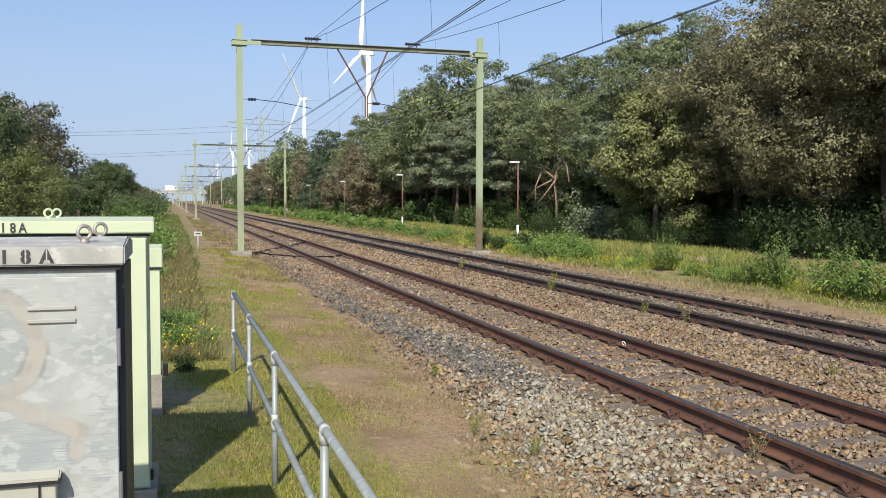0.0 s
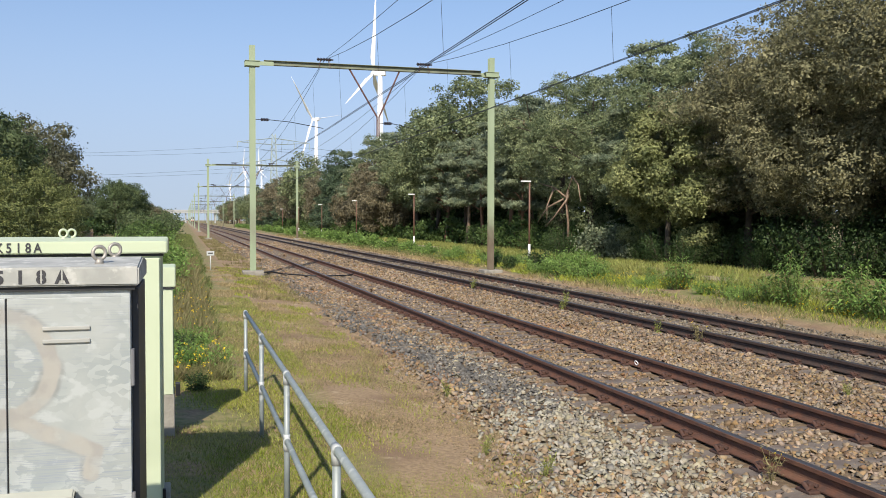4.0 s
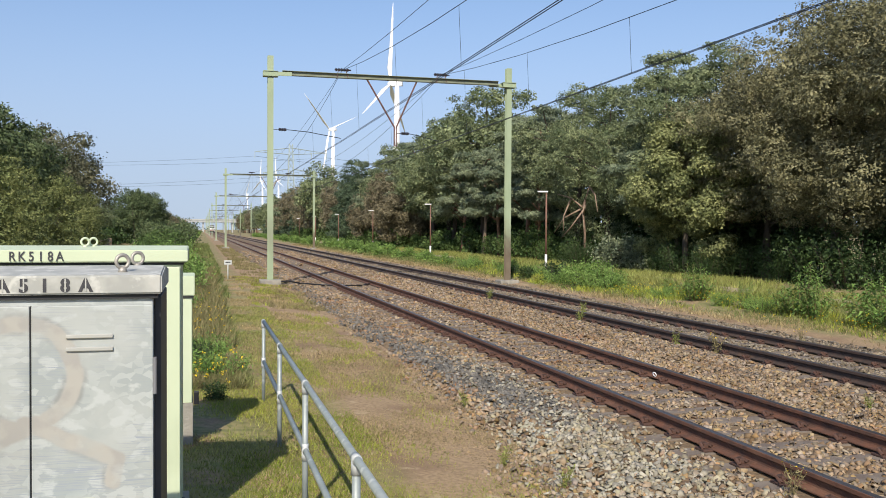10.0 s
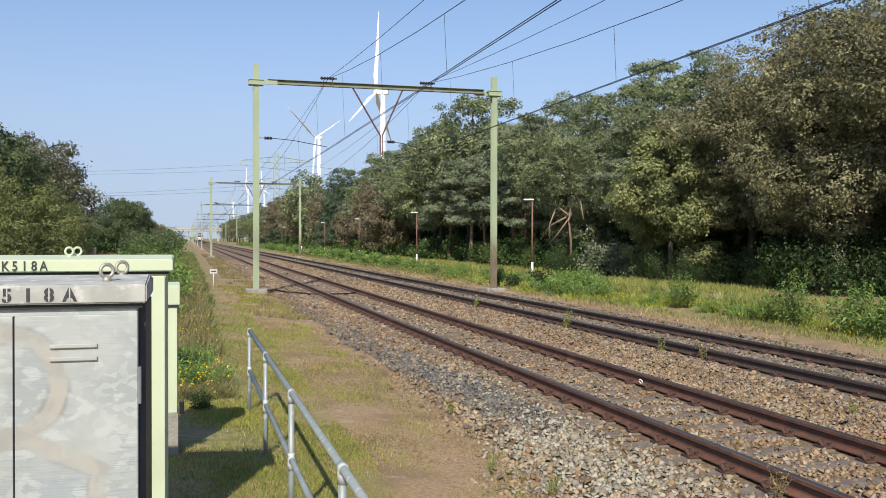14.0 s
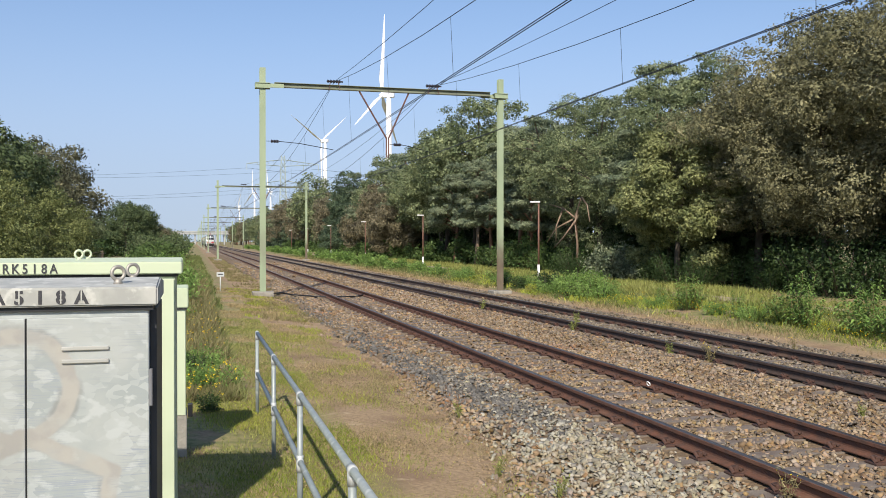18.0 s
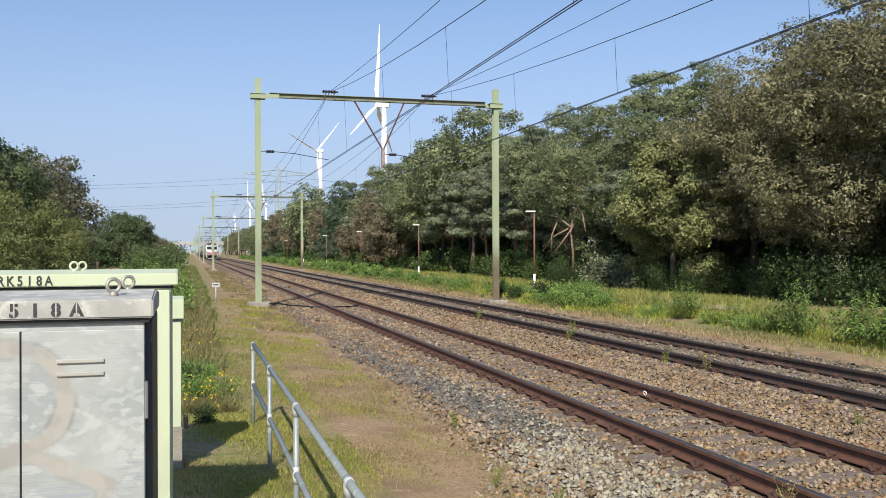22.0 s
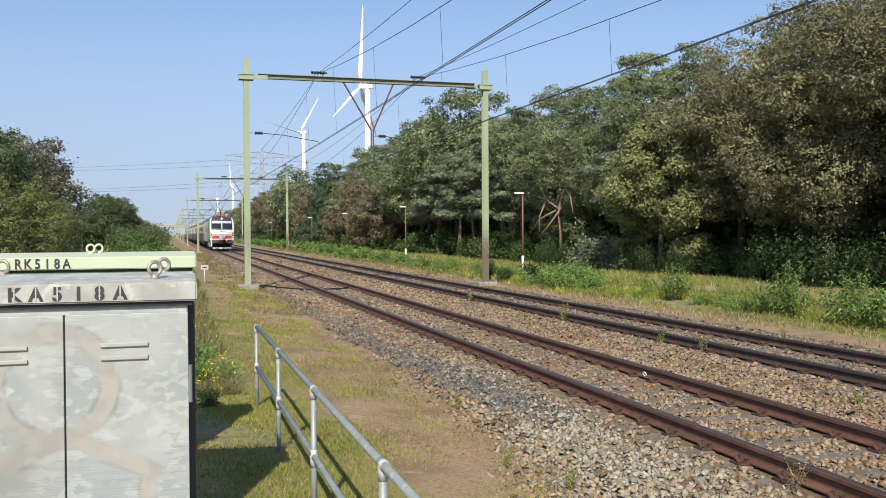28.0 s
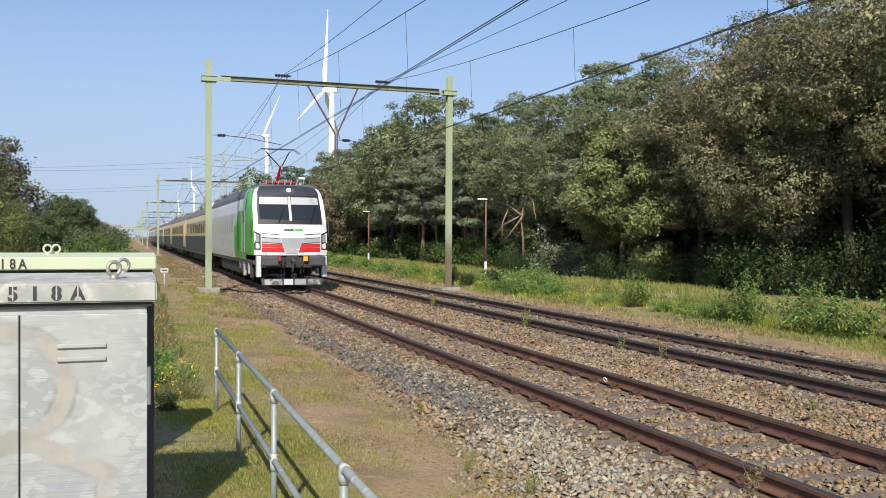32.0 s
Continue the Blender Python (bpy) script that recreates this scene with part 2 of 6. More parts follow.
def zinc_mat():
    """Whitewashed zinc sheet: torn pale blotches, fine level scratches, and a looped ribbon of beige overpaint across both doors."""
    m = mat("cabinet_zinc", (0.305, 0.335, 0.325), (0.375, 0.395, 0.375), 0.6, 0.05, scale=3.4, detail=8, mix=(0.42, 0.58), spot=(0.42, 0.445, 0.43), spot_scale=11.0, spot_edge=(0.56, 0.62), spot_stretch=(1, 1, 1.4), streak=(0.27, 0.3, 0.335))
    nt, at, xyz, noisy, ramped, mixed, maths = add_nodes(m)
    b = nt.nodes["Principled BSDF"]
    sheet = b.inputs["Base Color"].links[0].from_socket
    u = maths("ADD", maths("ADD", xyz[0], -0.4425), maths("MULTIPLY_ADD", noisy(at, 5.0, 3.0), 0.05, -0.025))
    v = maths("ADD", xyz[2], maths("MULTIPLY_ADD", noisy(at, 6.5, 3.0), 0.04, -0.02))

    def segment(ax, az, bx, bz):
        dx, dz = bx - ax, bz - az
        n = dx * dx + dz * dz
        px, pz = maths("ADD", u, -ax), maths("ADD", v, -az)
        t = maths("MINIMUM", maths("MAXIMUM", maths("ADD", maths("MULTIPLY", px, dx / n), maths("MULTIPLY", pz, dz / n)), 0.0), 1.0)
        ex = maths("SUBTRACT", px, maths("MULTIPLY", t, dx))
        ez = maths("SUBTRACT", pz, maths("MULTIPLY", t, dz))
        return maths("SQRT", maths("ADD", maths("MULTIPLY", ex, ex), maths("MULTIPLY", ez, ez)))

    px, pz = maths("ADD", u, 0.042), maths("ADD", v, -1.385)
    loop = maths("ABSOLUTE", maths("ADD", maths("SQRT", maths("ADD", maths("MULTIPLY", px, px), maths("MULTIPLY", pz, pz))), -0.195))
    tails = maths("MINIMUM", segment(-0.02, 1.21, 0.3, 1.06), segment(0.02, 1.21, -0.42, 0.99))
    near = maths("MINIMUM", loop, maths("MINIMUM", tails, segment(0.3, 1.06, 0.28, 0.97)))
    ribbon = maths("MULTIPLY", ramped(near, 0.036, 0.022), ramped(noisy(at, 7.0, 5.0), 0.3, 0.55, 0.45, 0.95))
    rim = maths("MULTIPLY", maths("MULTIPLY", ramped(near, 0.05, 0.034), ramped(near, 0.022, 0.034)), ramped(noisy(at, 4.0, 4.0), 0.46, 0.62, 0.0, 0.5))
    # torn flakes of whitewash
    cells = nt.nodes.new("ShaderNodeTexVoronoi")
    cells.inputs["Scale"].default_value = 30.0
    warp = nt.nodes.new("ShaderNodeMapping")
    warp.inputs["Scale"].default_value = (1.0, 1.0, 1.6)
    nt.links.new(at, warp.inputs[0])
    nt.links.new(warp.outputs[0], cells.inputs["Vector"])
    tone = nt.nodes.new("ShaderNodeSeparateColor")
    nt.links.new(cells.outputs["Color"], tone.inputs[0])
    flake = maths("MULTIPLY", ramped(tone.outputs[0], 0.62, 0.7), ramped(noisy(at, 3.0, 3.0), 0.42, 0.6, 0.05, 0.75))
    sheet = mixed(flake, sheet, (0.425, 0.45, 0.435))
    beige = mixed(ramped(noisy(at, 11.0, 5.0), 0.4, 0.6), (0.37, 0.355, 0.315), (0.32, 0.308, 0.28))
    col = mixed(rim, mixed(ribbon, sheet, beige), (0.17, 0.165, 0.15))
    # one door is greyer and darker towards its hinge side, in patches
    col = mixed(maths("MULTIPLY", ramped(u, 0.12, -0.2), ramped(noisy(at, 2.4, 6.0), 0.42, 0.66, 0.0, 0.55)), col, (0.2, 0.205, 0.19))
    nt.links.new(col, b.inputs["Base Color"])
    return m


def mast_foot_mat():
    """Green mast paint that has gone brown with brake dust near the foot, in an uneven line."""
    m = mat("mast_foot_paint", (0.29, 0.35, 0.225), (0.25, 0.31, 0.195), 0.6, scale=2.0, stretch=(1, 1, 0.4))
    nt, at, xyz, noisy, ramped, mixed, maths = add_nodes(m)
    b = nt.nodes["Principled BSDF"]
    paint = b.inputs["Base Color"].links[0].from_socket
    worn = ramped(maths("ADD", xyz[2], maths("MULTIPLY", noisy(at, 1.6, 6.0), 1.2)), 3.2, 1.5)
    nt.links.new(mixed(worn, paint, mixed(noisy(at, 5.0, 5.0), (0.11, 0.082, 0.055), (0.17, 0.14, 0.095))), b.inputs["Base Color"])
    return m


M = {}
M["soil"] = ground_mat()
M["crumb"] = mat("earth_crumbs", (0.3, 0.22, 0.125), (0.2, 0.145, 0.08), 0.95, scale=1.0, spread=0.45, island=True)
M["bed"] = mat("ballast_bed", (0.125, 0.084, 0.048), (0.205, 0.143, 0.08), 0.95, scale=16, mix=(0.4, 0.6), spot=(0.14, 0.08, 0.045), spot_scale=0.8, bump=0.8, bump_scale=22)
M["stone"] = mat("ballast_stone", (0.285, 0.21, 0.125), (0.2, 0.138, 0.075), 0.9, scale=1.2, spread=0.4, island=True, spot=(0.225, 0.132, 0.068), spot_scale=0.7, vary=True)
M["stone_far"] = mat("ballast_stone_dull", (0.2, 0.163, 0.11), (0.14, 0.108, 0.07), 0.9, scale=1.2, spread=0.5, island=True, vary=True)
M["rust_dark"] = mat("rail_rust_dark", (0.07, 0.042, 0.032), (0.045, 0.033, 0.028), 0.8, scale=9, spot=(0.1, 0.06, 0.04), spot_scale=2.0, bump=0.2)
M["stone_grey"] = mat("ballast_stone_grey", (0.31, 0.29, 0.22), (0.26, 0.222, 0.15), 0.9, scale=1.4, spread=0.36, island=True, vary=True)
M["stone_dark"] = mat("ballast_stone_dark", (0.1, 0.095, 0.085), (0.165, 0.15, 0.128), 0.85, scale=1.4, spread=0.4, island=True)
M["rust"] = mat("rail_rust", (0.14, 0.06, 0.035), (0.085, 0.045, 0.032), 0.8, scale=9, spot=(0.17, 0.085, 0.05), spot_scale=2.0, bump=0.2)
M["rail_top"] = mat("rail_running_surface", (0.17, 0.155, 0.15), (0.1, 0.075, 0.06), 0.42, 0.75, scale=3, stretch=(8, 0.3, 1))
M["sleeper"] = mat("sleeper_concrete", (0.2, 0.165, 0.13), (0.13, 0.1, 0.08), 0.95, scale=5, bump=0.3)
M["clip"] = mat("clip_iron", (0.09, 0.04, 0.025), (0.05, 0.03, 0.025), 0.8, scale=20)
M["mast"] = mat("mast_green_paint", (0.29, 0.35, 0.225), (0.25, 0.31, 0.195), 0.55, scale=2.0, spot=(0.2, 0.19, 0.135), spot_scale=0.9, spot_edge=(0.62, 0.8), stretch=(1, 1, 0.4))
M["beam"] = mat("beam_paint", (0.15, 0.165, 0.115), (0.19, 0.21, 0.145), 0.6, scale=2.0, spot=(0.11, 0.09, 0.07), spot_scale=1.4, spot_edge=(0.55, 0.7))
M["mast_foot"] = mast_foot_mat()
M["concrete"] = mat("concrete", (0.32, 0.3, 0.255), (0.22, 0.205, 0.175), 0.95, scale=5, bump=0.4)
M["bridge"] = mat("bridge_concrete", (0.43, 0.44, 0.43), (0.35, 0.36, 0.355), 0.9, scale=0.6, spot=(0.28, 0.28, 0.27), spot_scale=0.25)
M["wire"] = mat("wire_copper", (0.03, 0.035, 0.045), rough=0.5, metal=0.6)
M["insul"] = mat("insulator", (0.03, 0.025, 0.03), rough=0.3)
M["rust_frame"] = mat("rusty_bracket", (0.15, 0.07, 0.06), (0.085, 0.05, 0.048), 0.8, scale=8)
M["galv"] = mat("galvanised_pipe", (0.33, 0.365, 0.36), (0.25, 0.285, 0.28), 0.5, 0.25, scale=7, detail=8, spot=(0.43, 0.46, 0.45), spot_scale=14, bump=0.08)
M["clamp"] = mat("clamp_galvanised", (0.52, 0.54, 0.53), (0.42, 0.44, 0.44), 0.5, 0.15, scale=9)
M["cab_green"] = mat("cabinet_pale_green", (0.535, 0.595, 0.42), (0.495, 0.56, 0.385), 0.5, scale=2.2, detail=8, spot=(0.44, 0.5, 0.345), spot_scale=1.2)
M["cab_grey"] = zinc_mat()
M["box_grey"] = mat("box_grey_green", (0.4, 0.41, 0.34), (0.36, 0.365, 0.31), 0.65, scale=6, detail=8, spot=(0.33, 0.29, 0.23), spot_scale=7, spot_edge=(0.6, 0.7))
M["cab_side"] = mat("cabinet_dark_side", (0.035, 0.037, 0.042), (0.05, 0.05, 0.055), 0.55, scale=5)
M["cab_lid"] = mat("cabinet_lid_zinc", (0.43, 0.43, 0.395), (0.33, 0.335, 0.31), 0.7, 0.05, scale=11, detail=9, mix=(0.4, 0.6), spot=(0.5, 0.5, 0.46), spot_scale=14, spot_edge=(0.54, 0.6))
M["smear"] = mat("overpaint_beige", (0.385, 0.385, 0.35), (0.345, 0.35, 0.325), 0.75, scale=5, spot=(0.42, 0.415, 0.38), spot_scale=8)
M["dark"] = mat("dark_seal", (0.015, 0.016, 0.018), rough=0.6)
M["ink"] = mat("stencil_ink", (0.03, 0.03, 0.035), (0.06, 0.06, 0.065), 0.75, scale=25)
M["ring"] = mat("lifting_ring_steel", (0.42, 0.39, 0.34), (0.3, 0.28, 0.25), 0.55, 0.5, scale=12)
M["white"] = mat("white_paint", (0.78, 0.78, 0.77), (0.72, 0.73, 0.74), 0.45, scale=0.4)
M["tower"] = mat("turbine_white", (0.80, 0.81, 0.82), (0.76, 0.77, 0.79), 0.5, scale=0.05)
M["bark"] = mat("bark", (0.09, 0.07, 0.05), (0.05, 0.04, 0.03), 0.95, scale=5, bump=0.8, bump_scale=12, stretch=(1, 1, 0.25))
M["pine_bark"] = mat("pine_bark", (0.2, 0.105, 0.06), (0.1, 0.065, 0.045), 0.95, scale=4, bump=0.8, bump_scale=12, stretch=(1, 1, 0.3))
M["pale_bark"] = mat("dead_bark", (0.3, 0.22, 0.155), (0.19, 0.13, 0.09), 0.9, scale=6)
M["oak"] = leaf_mat("oak_leaves", (0.1, 0.132, 0.062), (0.25, 0.285, 0.142))
M["oak_light"] = leaf_mat("oak_leaves_light", (0.145, 0.172, 0.068), (0.285, 0.3, 0.125))
M["oak_dry"] = leaf_mat("oak_leaves_dry", (0.13, 0.115, 0.07), (0.235, 0.205, 0.125))
M["oak_mid"] = leaf_mat("oak_leaves_mid", (0.1, 0.125, 0.042), (0.215, 0.235, 0.085))
M["oak_dull"] = leaf_mat("oak_leaves_dull", (0.088, 0.092, 0.052), (0.18, 0.175, 0.1))
M["oak_dark"] = leaf_mat("oak_leaves_dark", (0.055, 0.085, 0.035), (0.13, 0.165, 0.07))
M["oak_brown"] = leaf_mat("oak_leaves_brown", (0.13, 0.13, 0.066), (0.265, 0.25, 0.135))
M["pine"] = leaf_mat("pine_needles", (0.105, 0.138, 0.085), (0.25, 0.285, 0.17))
M["fir"] = leaf_mat("fir_needles", (0.055, 0.085, 0.05), (0.1, 0.14, 0.075))
M["bush"] = leaf_mat("bush_leaves", (0.1, 0.18, 0.04), (0.22, 0.33, 0.085))
M["under"] = leaf_mat("undergrowth_leaves", (0.048, 0.088, 0.026), (0.115, 0.175, 0.052))
# near-black green; at the foot of the wood this colour stands for shade
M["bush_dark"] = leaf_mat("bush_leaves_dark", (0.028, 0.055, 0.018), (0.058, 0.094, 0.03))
M["grass"] = leaf_mat("grass_green", (0.19, 0.225, 0.055), (0.3, 0.3, 0.095))
M["grass_dry"] = leaf_mat("grass_dry", (0.38, 0.3, 0.155), (0.29, 0.235, 0.115))
M["moss"] = leaf_mat("grass_lush", (0.22, 0.27, 0.035), (0.34, 0.36, 0.06))
M["blind"] = mat("sun_blind", (0.42, 0.44, 0.45), rough=0.5)
M["flower"] = leaf_mat("flower_yellow", (0.75, 0.5, 0.02), (0.8, 0.6, 0.04), 0.15)
M["herb"] = leaf_mat("weed_leaves", (0.1, 0.135, 0.04), (0.2, 0.215, 0.075))
M["heath"] = leaf_mat("weed_stems", (0.26, 0.215, 0.105), (0.19, 0.175, 0.075))
M["sand"] = mat("sand_path", (0.36, 0.29, 0.2), (0.27, 0.215, 0.14), 0.95, scale=3, spot=(0.2, 0.19, 0.085), spot_scale=0.8, spot_edge=(0.48, 0.62), bump=0.3)
M["lamp_post"] = mat("lamp_post_rust", (0.22, 0.11, 0.075), (0.16, 0.09, 0.065), 0.7, scale=4)
M["black"] = mat("black_plastic", (0.012, 0.012, 0.014), rough=0.45)
M["glass"] = mat("dark_glass", (0.02, 0.025, 0.03), rough=0.06)
M["dark_steel"] = mat("dark_underframe", (0.03, 0.03, 0.032), (0.055, 0.05, 0.045), 0.7, 0.2, scale=4)
M["loco_brow"] = mat("loco_slate", (0.03, 0.034, 0.045), (0.04, 0.045, 0.055), 0.4, scale=1.0)
M["loco_white"] = mat("loco_white", (0.6, 0.61, 0.61), (0.54, 0.55, 0.56), 0.3, scale=0.8)
M["loco_grey"] = mat("loco_grey", (0.075, 0.078, 0.085), (0.05, 0.053, 0.057), 0.5, scale=3)
M["loco_grey2"] = mat("loco_lettering_grey", (0.5, 0.52, 0.5), rough=0.4)
M["loco_silver"] = mat("loco_silver", (0.4, 0.415, 0.425), (0.34, 0.355, 0.365), 0.4, 0.2, scale=2)
M["loco_green"] = mat("loco_green", (0.09, 0.42, 0.05), (0.075, 0.37, 0.045), 0.32, scale=0.8)
M["loco_pale_green"] = mat("loco_pale_green", (0.5, 0.6, 0.42), rough=0.4)
M["loco_red"] = mat("loco_red", (0.5, 0.022, 0.02), (0.43, 0.018, 0.018), 0.4, scale=2)
M["loco_roof"] = mat("loco_roof", (0.09, 0.095, 0.105), (0.14, 0.145, 0.15), 0.6, scale=1.5)
M["scuffed"] = mat("scuffed_plate", (0.12, 0.12, 0.12), (0.4, 0.4, 0.39), 0.6, scale=6, detail=8, mix=(0.45, 0.6))
M["orange"] = mat("orange_paint", (0.8, 0.4, 0.03), rough=0.45)
M["lamp_on"] = mat("lit_lamp", (0.9, 0.9, 0.85), rough=0.2, glow=((1.0, 0.98, 0.9), 2.5))
M["lamp_dim"] = mat("dipped_lamp", (0.55, 0.54, 0.48), rough=0.2, glow=((1.0, 0.96, 0.85), 0.35))
M["lamp_glass"] = mat("lamp_lens", (0.25, 0.26, 0.25), rough=0.12)
M["coach_cream"] = mat("coach_cream", (0.62, 0.47, 0.24), (0.56, 0.42, 0.215), 0.4, scale=0.7)
M["coach_blue"] = mat("coach_blue", (0.035, 0.042, 0.065), (0.05, 0.055, 0.075), 0.35, scale=0.7)
M["coach_roof"] = mat("coach_roof", (0.17, 0.165, 0.16), (0.13, 0.125, 0.12), 0.7, scale=0.9, spot=(0.1, 0.095, 0.09), spot_scale=0.4)
M["pylon"] = mat("pylon_steel", (0.38, 0.44, 0.42), (0.32, 0.38, 0.36), 0.7, scale=0.5)
M["steel"] = mat("grey_steel", (0.3, 0.31, 0.32), (0.22, 0.22, 0.23), 0.5, 0.4, scale=6)


# ---- mesh helpers ----
def part(name, bm, material, parent=None, label="", smooth=False, m=None):
    """Link a bmesh (or a mesh) as one mesh object, under its thing if one is given."""
    if isinstance(bm, bpy.types.Mesh):
        me = bm
    else:
        me = bpy.data.meshes.new(name)
        bm.normal_update()
        bm.to_mesh(me)
        bm.free()
        me.materials.append(M[material])
        if smooth:
            me.polygons.foreach_set("use_smooth", [True] * len(me.polygons))
    ob = new(name, me)
    if parent:
        ob.parent = parent
    if m is not None:
        ob.matrix_basis = m
    if label:
        ob["label"] = label
    return ob


def thing(name, label, category, m=None, group="", kind=""):
    e = new(name)
    e.empty_display_size = 0.2
    if m is not None:
        e.matrix_basis = m
    return tagged(e, label, category, group, kind)


def box(bm, x0, x1, y0, y1, z0, z1, bevel=0.0):
    vs = [bm.verts.new((x, y, z)) for z in (z0, z1) for x, y in ((x0, y0), (x1, y0), (x1, y1), (x0, y1))]
    fs = [bm.faces.new([vs[i] for i in q]) for q in ((3, 2, 1, 0), (4, 5, 6, 7), (0, 1, 5, 4), (1, 2, 6, 5), (2, 3, 7, 6), (3, 0, 4, 7))]
    if bevel:
        bmesh.ops.bevel(bm, geom=list({e for f in fs for e in f.edges}), offset=bevel, segments=2, profile=0.5, affect="EDGES")
    return bm


def tube(bm, pts, radii, n=8, cap=True):
    """A pipe along points, with a radius at each."""
    pts = [Vector(p) for p in pts]
    if not isinstance(radii, (list, tuple)):
        radii = [radii] * len(pts)
    rings = []
    for i, p in enumerate(pts):
        d = (pts[min(i + 1, len(pts) - 1)] - pts[max(i - 1, 0)]).normalized()
        a = d.orthogonal().normalized() if abs(d.z) > 0.99 else d.cross(Vector((0, 0, 1))).normalized()
        c = d.cross(a)
        rings.append([bm.verts.new(p + (a * math.cos(2 * math.pi * k / n) + c * math.sin(2 * math.pi * k / n)) * radii[i]) for k in range(n)])
    for r, s in zip(rings, rings[1:]):
        for k in range(n):
            bm.faces.new((r[k], r[(k + 1) % n], s[(k + 1) % n], s[k]))
    if cap and n > 2:
        bm.faces.new(rings[0][::-1])
        bm.faces.new(rings[-1])
    return bm


def prism(bm, profile, axis, a, b):
    """A closed profile of (u, v) drawn out from a to b along an axis: y takes (x, z), x takes (y, z), z takes (x, y)."""
    def at(u, v, w):
        return {"y": (u, w, v), "x": (w, u, v), "z": (u, v, w)}[axis]
    p = [bm.verts.new(at(u, v, a)) for u, v in profile]
    q = [bm.verts.new(at(u, v, b)) for u, v in profile]
    for i in range(len(p)):
        j = (i + 1) % len(p)
        bm.faces.new((p[i], p[j], q[j], q[i]))
    bm.faces.new(p[::-1])
    bm.faces.new(q)
    bmesh.ops.recalc_face_normals(bm, faces=bm.faces)
    return bm


def ring(bm, centre, normal, big, small, n=18, k=8):
    """A torus."""
    z = Vector(normal).normalized()
    a = z.orthogonal().normalized()
    c = z.cross(a)
    vs = []
    for i in range(n):
        t = 2 * math.pi * i / n
        r = a * math.cos(t) + c * math.sin(t)
        vs.append([bm.verts.new(Vector(centre) + r * (big + small * math.cos(2 * math.pi * j / k)) + z * small * math.sin(2 * math.pi * j / k)) for j in range(k)])
    for i in range(n):
        for j in range(k):
            bm.faces.new((vs[i][j], vs[(i + 1) % n][j], vs[(i + 1) % n][(j + 1) % k], vs[i][(j + 1) % k]))
    return bm


def from_arrays(name, verts, faces, material):
    """A mesh from arrays of corners and of equal-sized faces."""
    me = bpy.data.meshes.new(name)
    verts, faces = np.asarray(verts, np.float32), np.asarray(faces, np.int32)
    k = faces.shape[1]
    me.vertices.add(len(verts))
    me.vertices.foreach_set("co", verts.ravel())
    me.loops.add(faces.size)
    me.loops.foreach_set("vertex_index", faces.ravel())
    me.polygons.add(len(faces))
    me.polygons.foreach_set("loop_start", np.arange(0, faces.size, k, dtype=np.int32))
    me.update(calc_edges=True)
    me.materials.append(M[material])
    return me


def leaves(name, centres, size, material, rng, up=0.3, long=1.6, spread=0.35, out=None):
    """Pointed leaves at the centres, turned every way, each a small uneven triangle."""
    n = len(centres)
    d = rng.normal(size=(n, 3))
    d /= np.linalg.norm(d, axis=1)[:, None]
    nm = rng.normal(size=(n, 3)) + np.array([0, 0, up * 2])
    if out is not None:
        # the leaves of a clump look outwards, more or less
        nm = out * 1.5 + rng.normal(size=(n, 3)) * 0.75
    a = np.cross(d, nm)
    a /= np.linalg.norm(a, axis=1)[:, None] + 1e-9
    if out is not None:
        d = np.cross(nm, a)
        d /= np.linalg.norm(d, axis=1)[:, None] + 1e-9
    s = (size * (1 + spread * rng.uniform(-1, 1, n)))[:, None]
    v = np.stack([centres - d * s * long / 2 + a * s * 0.45, centres + d * s * long / 2, centres - d * s * long * 0.3 - a * s * 0.6], 1)
    f = np.arange(3 * n).reshape(n, 3)
    return from_arrays(name, v.reshape(-1, 3), f, material)


def ground_z(x):
    """The height of the ground across the line: field, track bed, verge and wood."""
    return float(np.interp(x, [-60, -9, -5.5, -4.0, -2.9, -2.4, -2.0, 5.9, 6.9, 9, 60], [-0.3, -0.1, -0.08, -0.12, -0.2, -0.24, -0.3, -0.3, -0.22, -0.16, -0.2]))


# ---- ground, track bed and tracks ----
def build_ground():
    xs = np.r_[-2500, -900, -300, -120, np.arange(-60, -12, 4), np.arange(-12, 14, 0.5), np.arange(14, 62, 4), 120, 300, 900, 2500]
    ys = np.r_[-600, -120, -40, np.arange(-16, 44, 0.75), np.arange(44, 120, 6), np.arange(120, 600, 40), 900, 1500, 2400, 4500]
    vs = []
    for y in ys:
        for x in xs:
            bumps = 0.0
            if -12 < x < -3 or 7 < x < 14:
                bumps = 0.035 * noise.noise((x * 0.7, y * 0.5, 3.0)) + 0.02 * noise.noise((x * 2.0, y * 2.0, 7.0))
            vs.append((x, y, ground_z(x) + bumps))
    n = len(xs)
    fs = [(j * n + i, j * n + i + 1, (j + 1) * n + i + 1, (j + 1) * n + i) for j in range(len(ys) - 1) for i in range(n - 1)]
    me = from_arrays("ground", vs, fs, "soil")
    me.polygons.foreach_set("use_smooth", [True] * len(me.polygons))
    tagged(new("ground", me), "dry sandy ground with patches of thin grass", "ground", kind="structure")


def build_bed():
    bm = bmesh.new()
    prof = [(-2.3, -0.31), (-2.1, -0.22), (-1.5, -0.185), (1.6, -0.185), (2.0, -0.2), (2.4, -0.185), (5.5, -0.185), (6.2, -0.24), (6.6, -0.29), (6.6, -0.5), (-2.3, -0.5)]
    prism(bm, prof, "y", -40, 900)
    tagged(part("ballast_bed", bm, "bed"), "brown stone ballast bed under the two tracks", "ballast", kind="structure")


